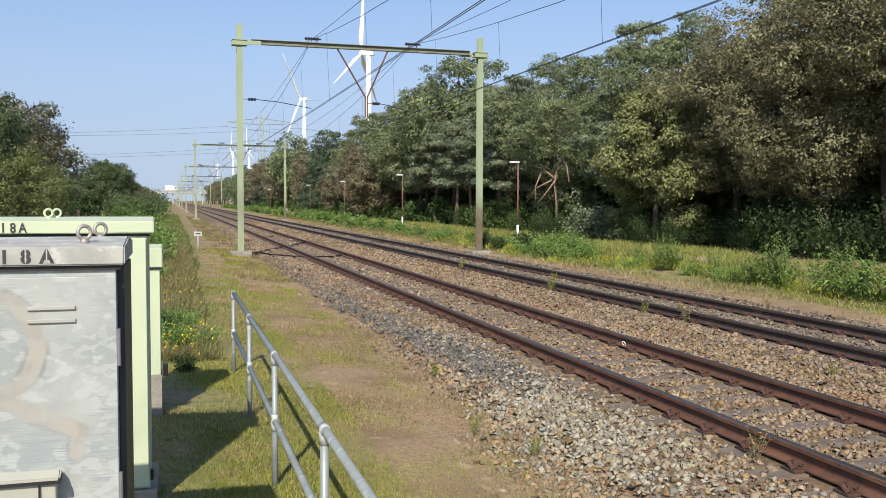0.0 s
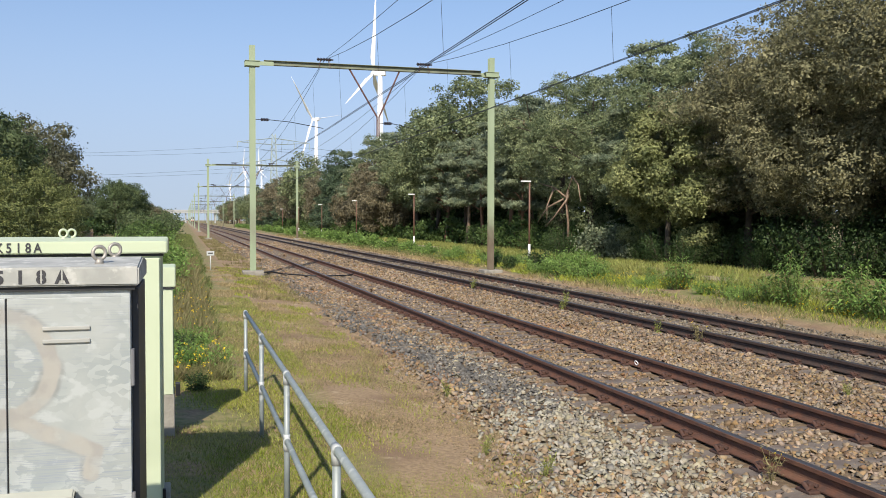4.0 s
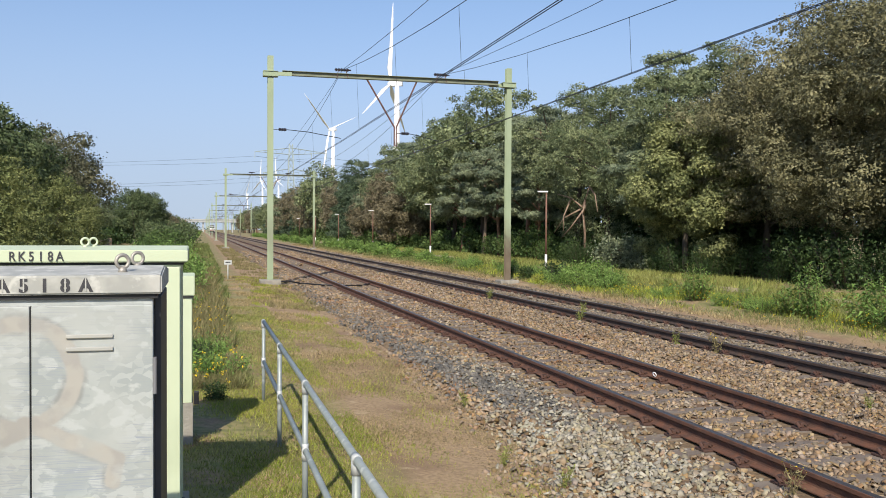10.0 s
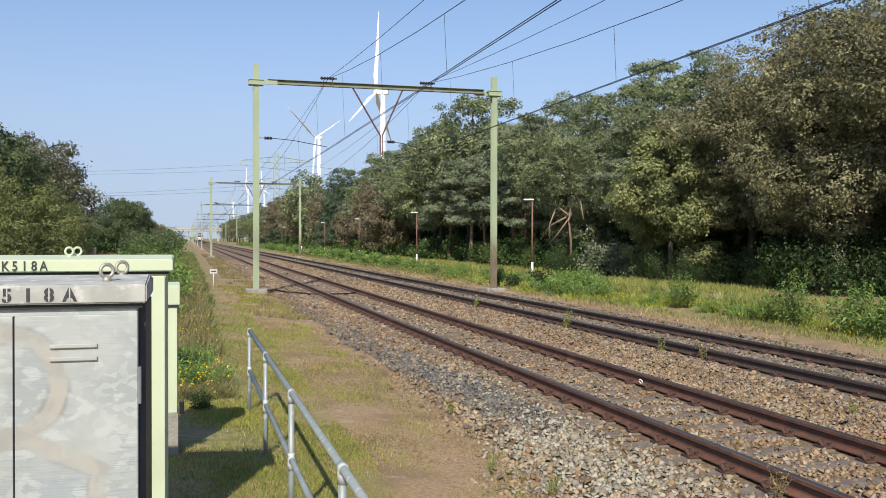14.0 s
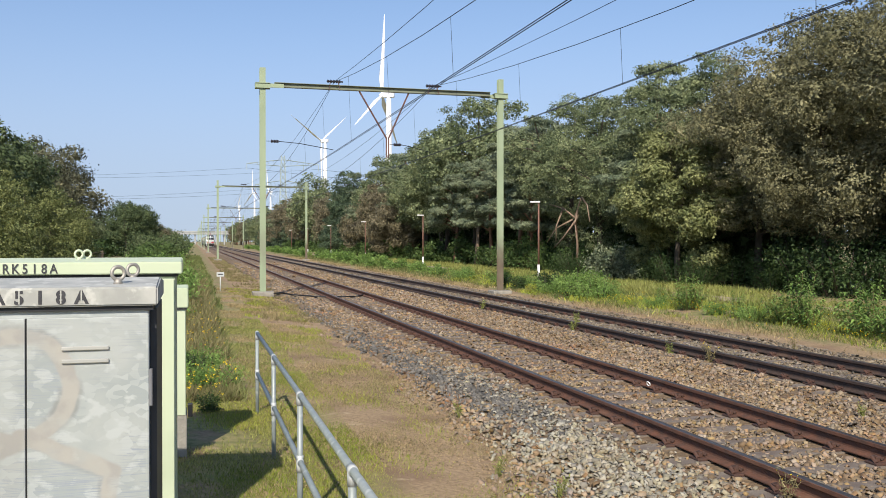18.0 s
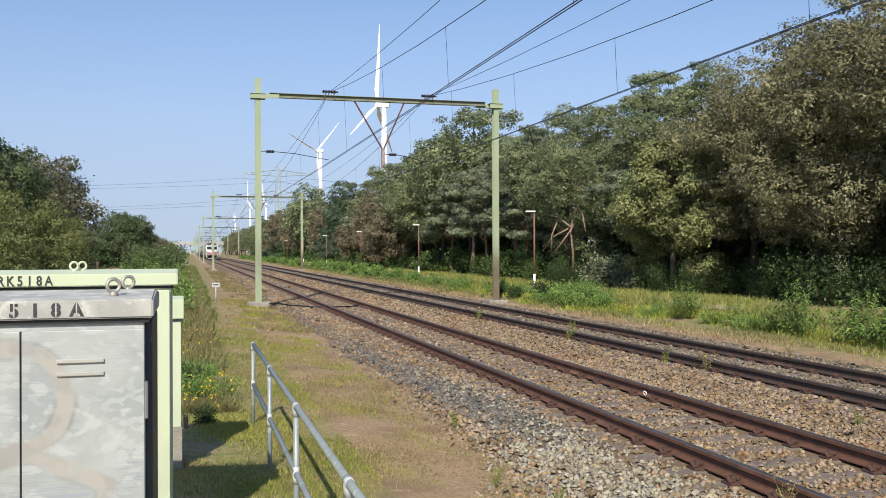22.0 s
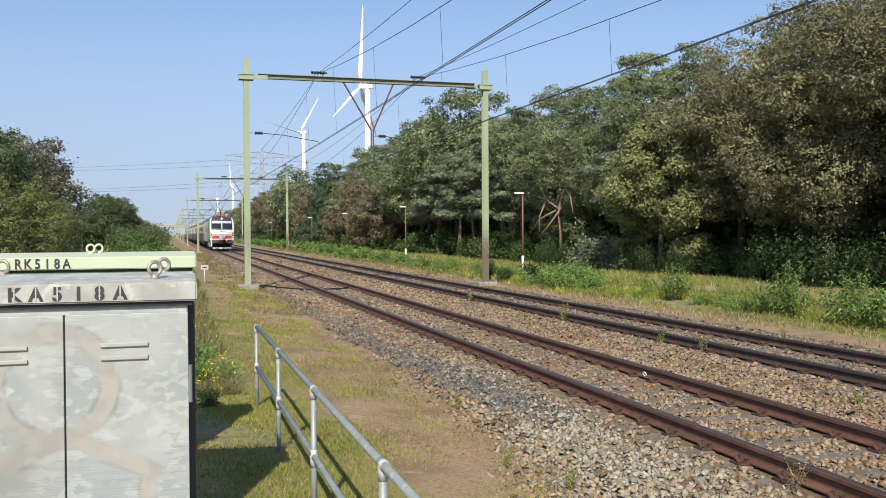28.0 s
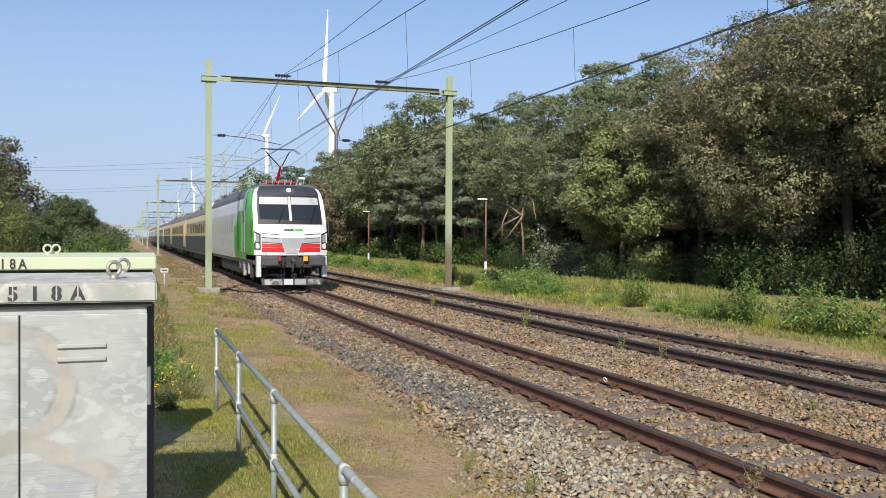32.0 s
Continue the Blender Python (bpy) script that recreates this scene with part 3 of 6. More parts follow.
RAIL = [(-0.069, -0.154), (0.069, -0.154), (0.069, -0.143), (0.018, -0.128), (0.009, -0.115), (0.009, -0.052), (0.036, -0.038), (0.036, -0.006), (0.026, -0.001),
        (-0.026, -0.001), (-0.036, -0.006), (-0.036, -0.038), (-0.009, -0.052), (-0.009, -0.115), (-0.018, -0.128), (-0.069, -0.143)]


def build_track(xc, label, seed):
    rng = random.Random(seed)
    tr = thing("railway_track", label, "track", pose(xc, 0, 0))
    for side in (-1, 1):
        bm = bmesh.new()
        prism(bm, [(u + side * 0.7525, v) for u, v in RAIL], "y", -40, 900)
        rail = part("rail", bm, "rust" if xc < 1 else "rust_dark", tr, "rusty brown steel rail" if xc < 1 else "dark brown rusty steel rail")
        bm = bmesh.new()
        prism(bm, [(side * 0.7525 - 0.03, -0.003), (side * 0.7525 + 0.03, -0.003), (side * 0.7525 + 0.026, 0.0015), (side * 0.7525 - 0.026, 0.0015)], "y", -40, 900)
        part("running_surface", bm, "rail_top", rail, "worn dull steel running surface")
    bm = bmesh.new()
    prism(bm, [(-1.3, -0.3), (1.3, -0.3), (1.3, -0.185), (1.0, -0.17), (-1.0, -0.17), (-1.3, -0.185)], "y", -0.12, 0.12)
    smesh = bpy.data.meshes.new("sleeper")
    bm.to_mesh(smesh)
    bm.free()
    smesh.materials.append(M["sleeper"])
    bm = bmesh.new()
    box(bm, -0.06, 0.07, -0.085, 0.085, -0.172, -0.145, 0.008)
    tube(bm, [(-0.04, -0.05, -0.145), (-0.045, 0.0, -0.105), (0.03, 0.05, -0.112), (0.06, -0.03, -0.13)], 0.02, 6)
    box(bm, -0.02, 0.025, -0.03, 0.03, -0.146, -0.098, 0.008)
    cmesh = bpy.data.meshes.new("rail_clip")
    bm.to_mesh(cmesh)
    bm.free()
    cmesh.materials.append(M["clip"])
    y, far = -7.4, []
    while y < 420:
        if y < 44:
            s = part("sleeper", smesh, None, tr, m=pose(0, y, 0, 0, 0, rng.uniform(-0.6, 0.6)))
            if y < 32:
                for u, turn in ((-0.86, 0), (-0.645, 180), (0.645, 0), (0.86, 180)):
                    part("rail_clip", cmesh, None, s, m=pose(u, 0, 0, 0, 0, turn))
        else:
            far.append(y)
        y += 0.6
    bm = bmesh.new()
    for y in far:
        box(bm, -1.3, 1.3, y - 0.12, y + 0.12, -0.3, -0.172)
    tagged(part("sleeper_row", bm, "sleeper", tr), kind="stuff")


CORNERS = np.array([(x, y, z) for z in (-1, 1) for y in (-1, 1) for x in (-1, 1)], np.float32) * 0.62
QUADS = [(4, 5, 7, 6), (0, 1, 5, 4), (1, 3, 7, 5), (3, 2, 6, 7), (2, 0, 4, 6)]


def stones(name, xy, z, size, material, rng, label):
    """Many broken stones in one mesh: six-sided splinters, each tumbled its own way."""
    n = len(xy)
    v = CORNERS[None] * (1 + rng.uniform(-0.42, 0.3, (n, 8, 3)))
    v = v * (size * rng.uniform(0.6, 1.5, n))[:, None, None] * (rng.uniform(0.6, 1.3, (n, 1, 3)) * np.array([1.25, 1.1, 0.62]))
    # lie flat more or less, then turn about the upright
    for p, q, turn in ((1, 2, rng.normal(0, 0.5, n)), (0, 2, rng.normal(0, 0.5, n)), (0, 1, rng.uniform(0, 2 * np.pi, n))):
        c, s = np.cos(turn)[:, None], np.sin(turn)[:, None]
        a, b = v[..., p] * c - v[..., q] * s, v[..., p] * s + v[..., q] * c
        v[..., p], v[..., q] = a, b
    v = v + np.concatenate([xy, z[:, None]], 1)[:, None, :]
    f = (np.array(QUADS)[None] + 8 * np.arange(n)[:, None, None]).reshape(-1, 4)
    me = from_arrays(name, v.reshape(-1, 3), f, material)
    return tagged(new(name, me), label, "stones", kind="stuff")


def bed_height(x):
    return np.interp(x, [-3.6, -2.9, -2.4, -2.1, -1.5, 1.6, 2.0, 2.4, 5.5, 6.2, 7], [-0.15, -0.2, -0.23, -0.21, -0.175, -0.175, -0.19, -0.175, -0.175, -0.23, -0.27])


def build_stones():
    rng = np.random.default_rng(5)
    rows = []
    for y0, y1, per, size in ((-4, 3, 90, 0.04), (3, 9, 560, 0.0265), (9, 15, 480, 0.0265), (15, 26, 270, 0.031), (26, 46, 90, 0.045), (46, 90, 16, 0.07)):
        n = int(per * (y1 - y0) * 10.0)
        p = np.stack([rng.uniform(-3.4, 6.6, n), rng.uniform(y0, y1, n), np.full(n, size)], 1)
        # keep only what the left-hand camera can see near by
        p = p[(p[:, 0] < 1.7) | (rng.uniform(size=len(p)) < 0.62)]
        p = p[(p[:, 0] < 6.6) & ((p[:, 0] < -5.5 + (p[:, 1] + 2) * 1.05) | (p[:, 1] < 3))]
        rows.append(p)
    p = np.concatenate(rows)
    x, y = p[:, 0], p[:, 1]
    # the bare left edge of the bed wanders
    edge = np.interp(y, [3, 7, 11, 25, 40], [-3.1, -2.85, -2.35, -2.15, -2.1]) + 0.12 * np.sin(y * 0.9) + 0.1 * np.sin(y * 2.3 + 1)
    p = p[(x > edge + rng.normal(0, 0.18, len(x)))]
    x, y = p[:, 0], p[:, 1]
    p = p[np.abs(np.abs(x) - 0.7525) > 0.2]
    p = p[np.abs(np.abs(p[:, 0] - 4.0) - 0.7525) > 0.19]
    # cribs over the sleepers are thinner
    x, y = p[:, 0], p[:, 1]
    on = np.abs(((y - 2.2 + 0.3) % 0.6) - 0.3) < 0.12
    inside = (np.abs(x) < 1.25) | (np.abs(x - 4) < 1.25)
    p = p[~(on & inside & (rng.uniform(size=len(p)) < 0.6))]
    p = p[~((np.abs(p[:, 0]) < 1.3) & (rng.uniform(size=len(p)) < np.interp(p[:, 1], [6, 12, 20], [0.2, 0.45, 0.65])))]
    x, y = p[:, 0], p[:, 1]
    grey = np.exp(-(((x + 1.8) / 0.75) ** 2 + ((y - 7.6) / 2.2) ** 2)) + np.exp(-(((x + 1.4) / 0.4) ** 2 + ((y - 12.0) / 3.0) ** 2)) * 0.3
    dark = np.exp(-(((x - np.interp(y, [9, 10.4, 14.6, 18, 25], [-1.55, -1.65, -1.95, -2.1, -2.1])) / 0.42) ** 2)) * np.interp(y, [8.5, 10.5, 17, 30], [0.0, 0.9, 0.8, 0.25])
    u = rng.uniform(size=len(p))
    kd = u < dark
    kg = ~kd & (u < dark + grey)
    kb = ~kd & ~kg & ((x > -1.3) | (rng.uniform(size=len(p)) < 0.9))
    kf = kb & (x > 3.1)
    kb = kb & ~kf
    for k, mt, nm, lb in ((kf, "stone_far", "ballast_stones", "dull dark brown ballast stones under the farther track"), (kb, "stone", "ballast_stones", "broken brown and reddish ballast stones between the rails"),
                          (kg, "stone_grey", "ballast_stones", "fresh pale grey ballast stones beside the rail"),
                          (kd, "stone_dark", "ballast_stones", "dark oily ballast stones beside the rail")):
        q = p[k]
        stones(nm, q[:, :2], bed_height(q[:, 0]) + rng.normal(0.0, 0.011, len(q)), q[:, 2], mt, rng, lb)


def scatter_pebbles():
    """Crumbs of earth and small stones on the trodden strip."""
    rng = np.random.default_rng(23)
    n = 15000
    xy = np.stack([rng.uniform(-4.7, -2.3, n), 3.2 + 15 * rng.uniform(0, 1, n) ** 1.4], 1)
    z = np.array([ground_z(x) for x in xy[:, 0]]) + 0.002
    stones("pebbles", xy, z, np.full(n, 0.0095), "crumb", rng, "crumbs of earth and small pebbles on the strip")


# ---- catenary portals and wires ----
MAST_L, MAST_R, BEAM_Z = -2.97, 6.66, 7.95
PORTALS = [35.3 + 66.6 * i for i in range(9)]


def i_beam(bm, x, y, z0, z1, w, d, t=0.014):
    """An upright H section."""
    w, d, t = w / 2, d / 2, t / 2
    prism(bm, [(x + a, y + b) for a, b in ((-w, -d), (w, -d), (w, 2 * t - d), (t, 2 * t - d), (t, d - 2 * t), (w, d - 2 * t), (w, d), (-w, d), (-w, d - 2 * t), (-t, d - 2 * t), (-t, 2 * t - d), (-w, 2 * t - d))], "z", z0, z1)


def build_portal(y, near):
    p = thing("catenary_portal", "pale green steel overhead line portal spanning both tracks", "overhead line portal", pose(0, y, 0), "overhead line portals")
    for x, fz in ((MAST_L, 0.0), (MAST_R, -0.1)):
        bm = bmesh.new()
        i_beam(bm, x, 0, fz, BEAM_Z + 0.63, 0.22, 0.22)
        mast = part("mast", bm, "mast" if x < 0 else "mast_foot", p, "pale green steel H-section mast" if x < 0 else "pale green steel mast with a brown weathered foot")
        bm = bmesh.new()
        box(bm, x - 0.4, x + 0.4, -0.4, 0.4, -0.55, fz, 0.03)
        part("footing", bm, "concrete", mast, "weathered concrete footing")
        bm = bmesh.new()
        box(bm, x - 0.28, x + 0.28, -0.19, 0.19, BEAM_Z - 0.16, BEAM_Z - 0.13)
        box(bm, x - 0.28, x + (0.8 if x < 0 else 0.28), -0.17, -0.12, BEAM_Z - 0.13, BEAM_Z + 0.02)
        box(bm, x - (0.28 if x < 0 else 0.8), x + 0.28, 0.12, 0.17, BEAM_Z - 0.13, BEAM_Z + 0.02)
        box(bm, x - 0.28, x + 0.28, -0.2, 0.2, BEAM_Z + 0.022, BEAM_Z + 0.045)
        part("bracket", bm, "mast", mast, "bolted green steel bracket")
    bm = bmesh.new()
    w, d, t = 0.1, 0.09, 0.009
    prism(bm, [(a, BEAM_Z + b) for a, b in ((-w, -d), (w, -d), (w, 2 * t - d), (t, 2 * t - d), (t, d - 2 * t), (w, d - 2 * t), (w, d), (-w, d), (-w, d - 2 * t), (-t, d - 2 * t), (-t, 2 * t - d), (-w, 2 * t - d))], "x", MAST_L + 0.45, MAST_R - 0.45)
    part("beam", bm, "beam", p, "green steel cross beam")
    for x in (-0.2, 3.8):
        bm = bmesh.new()
        for u in (-0.22, 0.22):
            tube(bm, [(x + u, -0.1, BEAM_Z - 0.1), (x + u * 0.7, 0, BEAM_Z + 0.22)], 0.016, 5)
            tube(bm, [(x + u, 0.1, BEAM_Z - 0.1), (x + u * 0.7, 0, BEAM_Z + 0.22)], 0.016, 5)
        sad = part("wire_saddle", bm, "rust_frame", p, "rusty wire saddle frame")
        bm = bmesh.new()
        for k in range(5):
            tube(bm, [(x - 0.27 + k * 0.11, 0, BEAM_Z + 0.235), (x - 0.2 + k * 0.11, 0, BEAM_Z + 0.235)], [0.07, 0.05], 10)
        tube(bm, [(x - 0.3, 0, BEAM_Z + 0.235), (x + 0.34, 0, BEAM_Z + 0.235)], 0.03, 8)
        part("insulator", bm, "insul", sad, "dark ribbed insulator")
    # the V-shaped hanger between the tracks and the two steady wires
    bm = bmesh.new()
    for a, c in ((0.78, 1.88), (2.78, 1.96)):
        tube(bm, [(a, -0.02, BEAM_Z - 0.1), (c, -0.02, 6.02)], 0.035, 6)
    tube(bm, [(1.88, -0.02, 6.04), (1.88, -0.02, 5.26), (1.96, -0.02, 5.26), (1.96, -0.02, 6.04)], 0.028, 6)
    part("hanger_frame", bm, "rust_frame", p, "rust red V-shaped hanger frame")
    for x0, x1, z in ((MAST_L + 0.12, -0.25, 5.78), (1.98, 3.7, 5.78)):
        bm = bmesh.new()
        tube(bm, [(x0, 0, z), (x0 + 0.3, 0, z)], 0.012, 5)
        for k in range(3):
            tube(bm, [(x0 + 0.2 + 0.1 * k, 0, z), (x0 + 0.29 + 0.1 * k, 0, z)], [0.065, 0.045], 8)
        part("insulator", bm, "insul", p, "dark ribbed insulator")
        bm = bmesh.new()
        tube(bm, [(x0 + 0.5, 0, z), ((x0 + x1) / 2, 0, z - 0.06), (x1, 0, z - 0.27)], 0.014, 5)
        part("steady_arm", bm, "wire", p, "thin dark steady arm")
    return p


def wire(name, pts, r, label, n=5):
    bm = bmesh.new()
    tube(bm, pts, r, n)
    return tagged(part(name, bm, "wire"), label, "wire")


def sagging(x0, x1, y0, y1, z0, sag, k=14, z1=None):
    z1 = z0 if z1 is None else z1
    return [(x0 + (x1 - x0) * i / k, y0 + (y1 - y0) * i / k, z0 + (z1 - z0) * i / k - sag * 4 * (i / k) * (1 - i / k)) for i in range(k + 1)]


def build_wires():
    spans = [PORTALS[0] - 66.6] + PORTALS
    for xc in (-0.2, 3.8):
        for i in range(len(spans) - 1):
            y0, y1 = spans[i], spans[i + 1]
            far = y0 > 200
            r = 0.0085 if not far else 0.022
            zag = 0.12 if i % 2 else -0.12
            wire("catenary_wire", sagging(xc, xc, y0, y1, BEAM_Z + 0.22, 1.9), r * 1.1, "sagging dark catenary wire over the track")
            for side in (-0.03, 0.03):
                wire("contact_wire", [(xc + zag + side, y0, 5.5), (xc - zag + side, y1, 5.5)], r * 1.1, "taut dark contact wire over the track")
            if not far:
                for k in range(10):
                    f = (k + 0.5) / 10.0
                    zt = BEAM_Z + 0.22 - 1.9 * 4 * f * (1 - f)
                    wire("dropper", [(xc, y0 + (y1 - y0) * f, zt), (xc + zag * (1 - 2 * f), y0 + (y1 - y0) * f, 5.5)], 0.005, "thin dark dropper wire between the two wires", 4)
            wire("feeder_wire", sagging(xc + 0.02, xc + 0.02, y0, y1, BEAM_Z + 0.25, 1.0), r, "dark feeder wire over the track")


# ---- trees and bushes ----
def crown_lobes(rng, kind, height, radius, low, count):
    """Boughs of a crown: centres, radii and flatness, spread evenly over a crown of uneven outline."""
    zc, zr = (low + height) / 2, (height - low) / 2
    cs, rs = [], []
    for i in range(count):
        best, far = None, -1.0
        for _ in range(14):
            d = rng.normal(size=3)
            d /= np.linalg.norm(d)
            if kind == "pine":
                f = rng.uniform(0.0, 1.0)
                reach = radius * (0.25 + 0.7 * math.sin(math.pi * (0.18 + 0.75 * f)) ** 0.8) * rng.uniform(0.35, 0.95)
                a = rng.uniform(0, 2 * np.pi)
                p = np.array([reach * math.cos(a), reach * math.sin(a), low + f * (height - low)])
            elif kind == "fir":
                f = rng.uniform(0.0, 1.0) ** 1.15
                reach = radius * (1.0 - f) ** 0.75 * rng.uniform(0.45, 0.95)
                a = rng.uniform(0, 2 * np.pi)
                p = np.array([reach * math.cos(a), reach * math.sin(a), low + f * (height - low)])
            else:
                bulge = 1 + 0.4 * noise.noise((d[0] * 1.4 + radius, d[1] * 1.4, d[2] * 1.4 + height))
                p = np.array([0, 0, zc]) + d * np.array([radius, radius, zr]) * 0.74 * bulge * rng.uniform(0.7, 1.1)
                p[2] = min(p[2], height - 0.12 * radius)
            gap = min([np.linalg.norm((p - c) * np.array([1, 1, 1.3])) for c in cs], default=9.0)
            if gap > far:
                best, far = p, gap
        cs.append(best)
        rs.append(radius * {"pine": 0.27, "fir": 0.31}.get(kind, 0.3) * rng.uniform(0.65, 1.3))
    if kind == "oak":
        # small sprays that break the outline at the top
        for i in range(max(4, count // 4)):
            a, q = rng.uniform(0, 2 * np.pi), radius * 0.75 * math.sqrt(rng.uniform())
            z = zc + zr * math.sqrt(max(0.05, 1 - (q / radius) ** 2)) * rng.uniform(0.86, 1.06)
            cs.append(np.array([q * math.cos(a), q * math.sin(a), z]))
            rs.append(radius * rng.uniform(0.08, 0.15))
    return np.array(cs), np.array(rs)


def crown_leaves(rng, kind, cs, rs, height, low, twigs, handful, leaf):
    """Leaf centres and the way each faces: boughs are uneven shells of twigs, and each twig holds a handful of leaves."""
    flat = np.array({"pine": (1.2, 1.2, 0.36), "fir": (1.1, 1.1, 0.62)}.get(kind, (1.08, 1.08, 0.8)))
    mid = np.array([0, 0, (low + height) / 2])
    tw, face = [], []
    for c, r in zip(cs, rs):
        n = max(6, int(twigs * (r / rs.mean()) ** 1.7))
        d = rng.normal(size=(3 * n, 3))
        d /= np.linalg.norm(d, axis=1)[:, None]
        out = c - mid
        out = out / (np.linalg.norm(out) + 1e-6)
        d = d[(d @ out) > -0.45][:n]
        lump = np.array([noise.noise((q[0] * 2.2 + c[0], q[1] * 2.2 + c[1], q[2] * 2.2 + c[2])) for q in d])
        keep = lump > -0.34
        d, lump = d[keep], lump[keep]
        reach = r * (0.86 + 0.4 * lump) * rng.uniform(0.62, 1.0, len(d)) ** 0.5
        tw.append(c + d * reach[:, None] * flat)
        face.append(d * np.array([1, 1, 1.0]) + np.array([0, 0, 0.45]) + rng.normal(size=(len(d), 3)) * 0.3)
    tw, face = np.concatenate(tw), np.concatenate(face)
    pts = np.repeat(tw, handful, 0) + rng.normal(size=(len(tw) * handful, 3)) * leaf * np.array([1.45, 1.45, 0.95])
    return pts, np.repeat(face, handful, 0)


def build_tree(name, label, kind, leaf, seed, height, radius, low, lobes, twigs, leaf_size, bark="bark", limbs=9, lean=0.0, handful=8, core=260):
    rng = np.random.default_rng(seed)
    t = thing(name, label, "tree", pose(0, -300, 0))
    cs, rs = crown_lobes(rng, kind, height, radius, low, lobes)
    pts, out = crown_leaves(rng, kind, cs, rs, height, low, twigs, handful, leaf_size)
    bm = bmesh.new()
    r0 = height * 0.014 + 0.03
    line = [(lean * f * height + 0.15 * math.sin(5 * f + seed), 0.15 * math.cos(4 * f + seed), -0.15 + height * 0.93 * f) for f in np.linspace(0, 1, 8)]
    tube(bm, line, [r0 * (1.3 - 1.15 * f) for f in np.linspace(0, 1, 8)], 8)
    part("trunk", bm, bark, t, smooth=True)
    for i in np.linspace(0, lobes - 1, limbs).astype(int):
        c = Vector(cs[i])
        z = max(0.8, min(c.z - 0.4 * math.hypot(c.x, c.y), height * 0.85))
        s = Vector((lean * z, 0, z))
        mid = (s + c) / 2 + Vector((rng.uniform(-0.2, 0.2), rng.uniform(-0.2, 0.2), 0.3))
        bm = bmesh.new()
        tube(bm, [s, mid, c], [r0 * 0.42, r0 * 0.28, r0 * 0.1], 5)
        part("limb", bm, bark, t, smooth=True)
    longer = {"pine": 3.2, "fir": 2.6}.get(kind, 1.5)
    crown = part("crown", leaves("crown", pts, leaf_size, leaf, rng, long=longer, out=out), None, t)
    if core:
        # large filler leaves added inside the crown to close the view through it
        each = max(1, core // lobes)
        p = np.repeat(cs[:lobes], each, 0)
        p = p * np.array([0.7, 0.7, 1]) + rng.uniform(-1, 1, p.shape) * np.repeat(rs[:lobes], each)[:, None] * np.array([0.7, 0.7, 0.4])
        part("inner_foliage", leaves("inner_foliage", p, leaf_size * 2.8, leaf, rng, long=1.3), None, crown, "large filler leaves inside the crown")
    return t


def build_bush(name, label, leaf, seed, height, radius, count, leaf_size, long=1.7, stems=7):
    rng = np.random.default_rng(seed)
    b = thing(name, label, "bush", pose(0, -300, 0))
    pts = []
    for k in range(stems):
        a, out = rng.uniform(0, 2 * np.pi), radius * math.sqrt(rng.uniform(0.02, 1))
        top = Vector((out * math.cos(a), out * math.sin(a), height * rng.uniform(0.6, 1.0) * (1 - 0.35 * out / radius)))
        foot = Vector((top.x * 0.35, top.y * 0.35, -0.05))
        bm = bmesh.new()
        tube(bm, [foot, (foot + top) / 2 + Vector((0, 0, 0.06 * height)), top], [0.014 + 0.006 * height, 0.01 + 0.004 * height, 0.004], 5)
        part("stem", bm, "bark", b, smooth=True)
        f = rng.uniform(0.15, 1.02, count // stems)
        ax = np.array(foot)[None] * (1 - f)[:, None] + np.array(top)[None] * f[:, None]
        pts.append(ax + rng.normal(size=(len(f), 3)) * (radius * 0.24 * (1.15 - 0.55 * f))[:, None] * np.array([1, 1, 0.7]))
    pts = np.concatenate(pts)
    pts[:, 2] = np.maximum(pts[:, 2], 0.02)
    part("foliage", leaves("foliage", pts, leaf_size, leaf, rng, long=long), None, b)
    return b


def build_shoots(name, label, leaf, seed, height, radius, shoots, each, length, width):
    """Upright leafy shoots from one root: lance-shaped leaves stand round each shoot and droop at the tip."""
    rng = np.random.default_rng(seed)
    b = thing(name, label, "bush", pose(0, -300, 0))
    vs = []
    for k in range(shoots):
        a, r = 2.4 * k + rng.uniform(-0.4, 0.4), radius * math.sqrt((k + 0.5) / shoots)
        tall = height * rng.uniform(0.55, 1.0) * (1 - 0.35 * (r / radius) ** 2)
        foot = np.array([0.45 * r * math.cos(a), 0.45 * r * math.sin(a), -0.04])
        tip = np.array([r * math.cos(a), r * math.sin(a), tall])
        bm = bmesh.new()
        tube(bm, [foot, (foot + tip) / 2 + np.array([0, 0, 0.08 * tall]), tip], [0.009, 0.007, 0.003], 5)
        part("stem", bm, "heath", b, smooth=True)
        n = each
        f = np.linspace(0.12, 1.0, n) + rng.uniform(-0.02, 0.02, n)
        base = foot + (tip - foot) * f[:, None] + np.array([0, 0, 0.08 * tall]) * np.sin(np.pi * f)[:, None]
        turn = 2.4 * np.arange(n) + rng.uniform(-0.5, 0.5, n)
        rise = np.where(f > 0.9, 0.9, rng.uniform(-0.25, 0.6, n))
        way = np.stack([np.cos(turn), np.sin(turn), rise], 1)
        way /= np.linalg.norm(way, axis=1)[:, None]
        side = np.stack([-np.sin(turn), np.cos(turn), rng.uniform(-0.4, 0.4, n)], 1)
        ln = (length * rng.uniform(0.65, 1.15, n) * (1.0 - 0.25 * f))[:, None]
        belly = base + way * ln * 0.45 + np.array([0, 0, 0.02])
        end = base + way * ln + np.array([0, 0, -0.28]) * ln
        vs.append(np.stack([base, belly + side * width * 0.5, end, belly - side * width * 0.5], 1))
    v = np.concatenate(vs)
    part("foliage", from_arrays("foliage", v.reshape(-1, 3), np.arange(4 * len(v)).reshape(-1, 4), leaf), None, b)
    return b


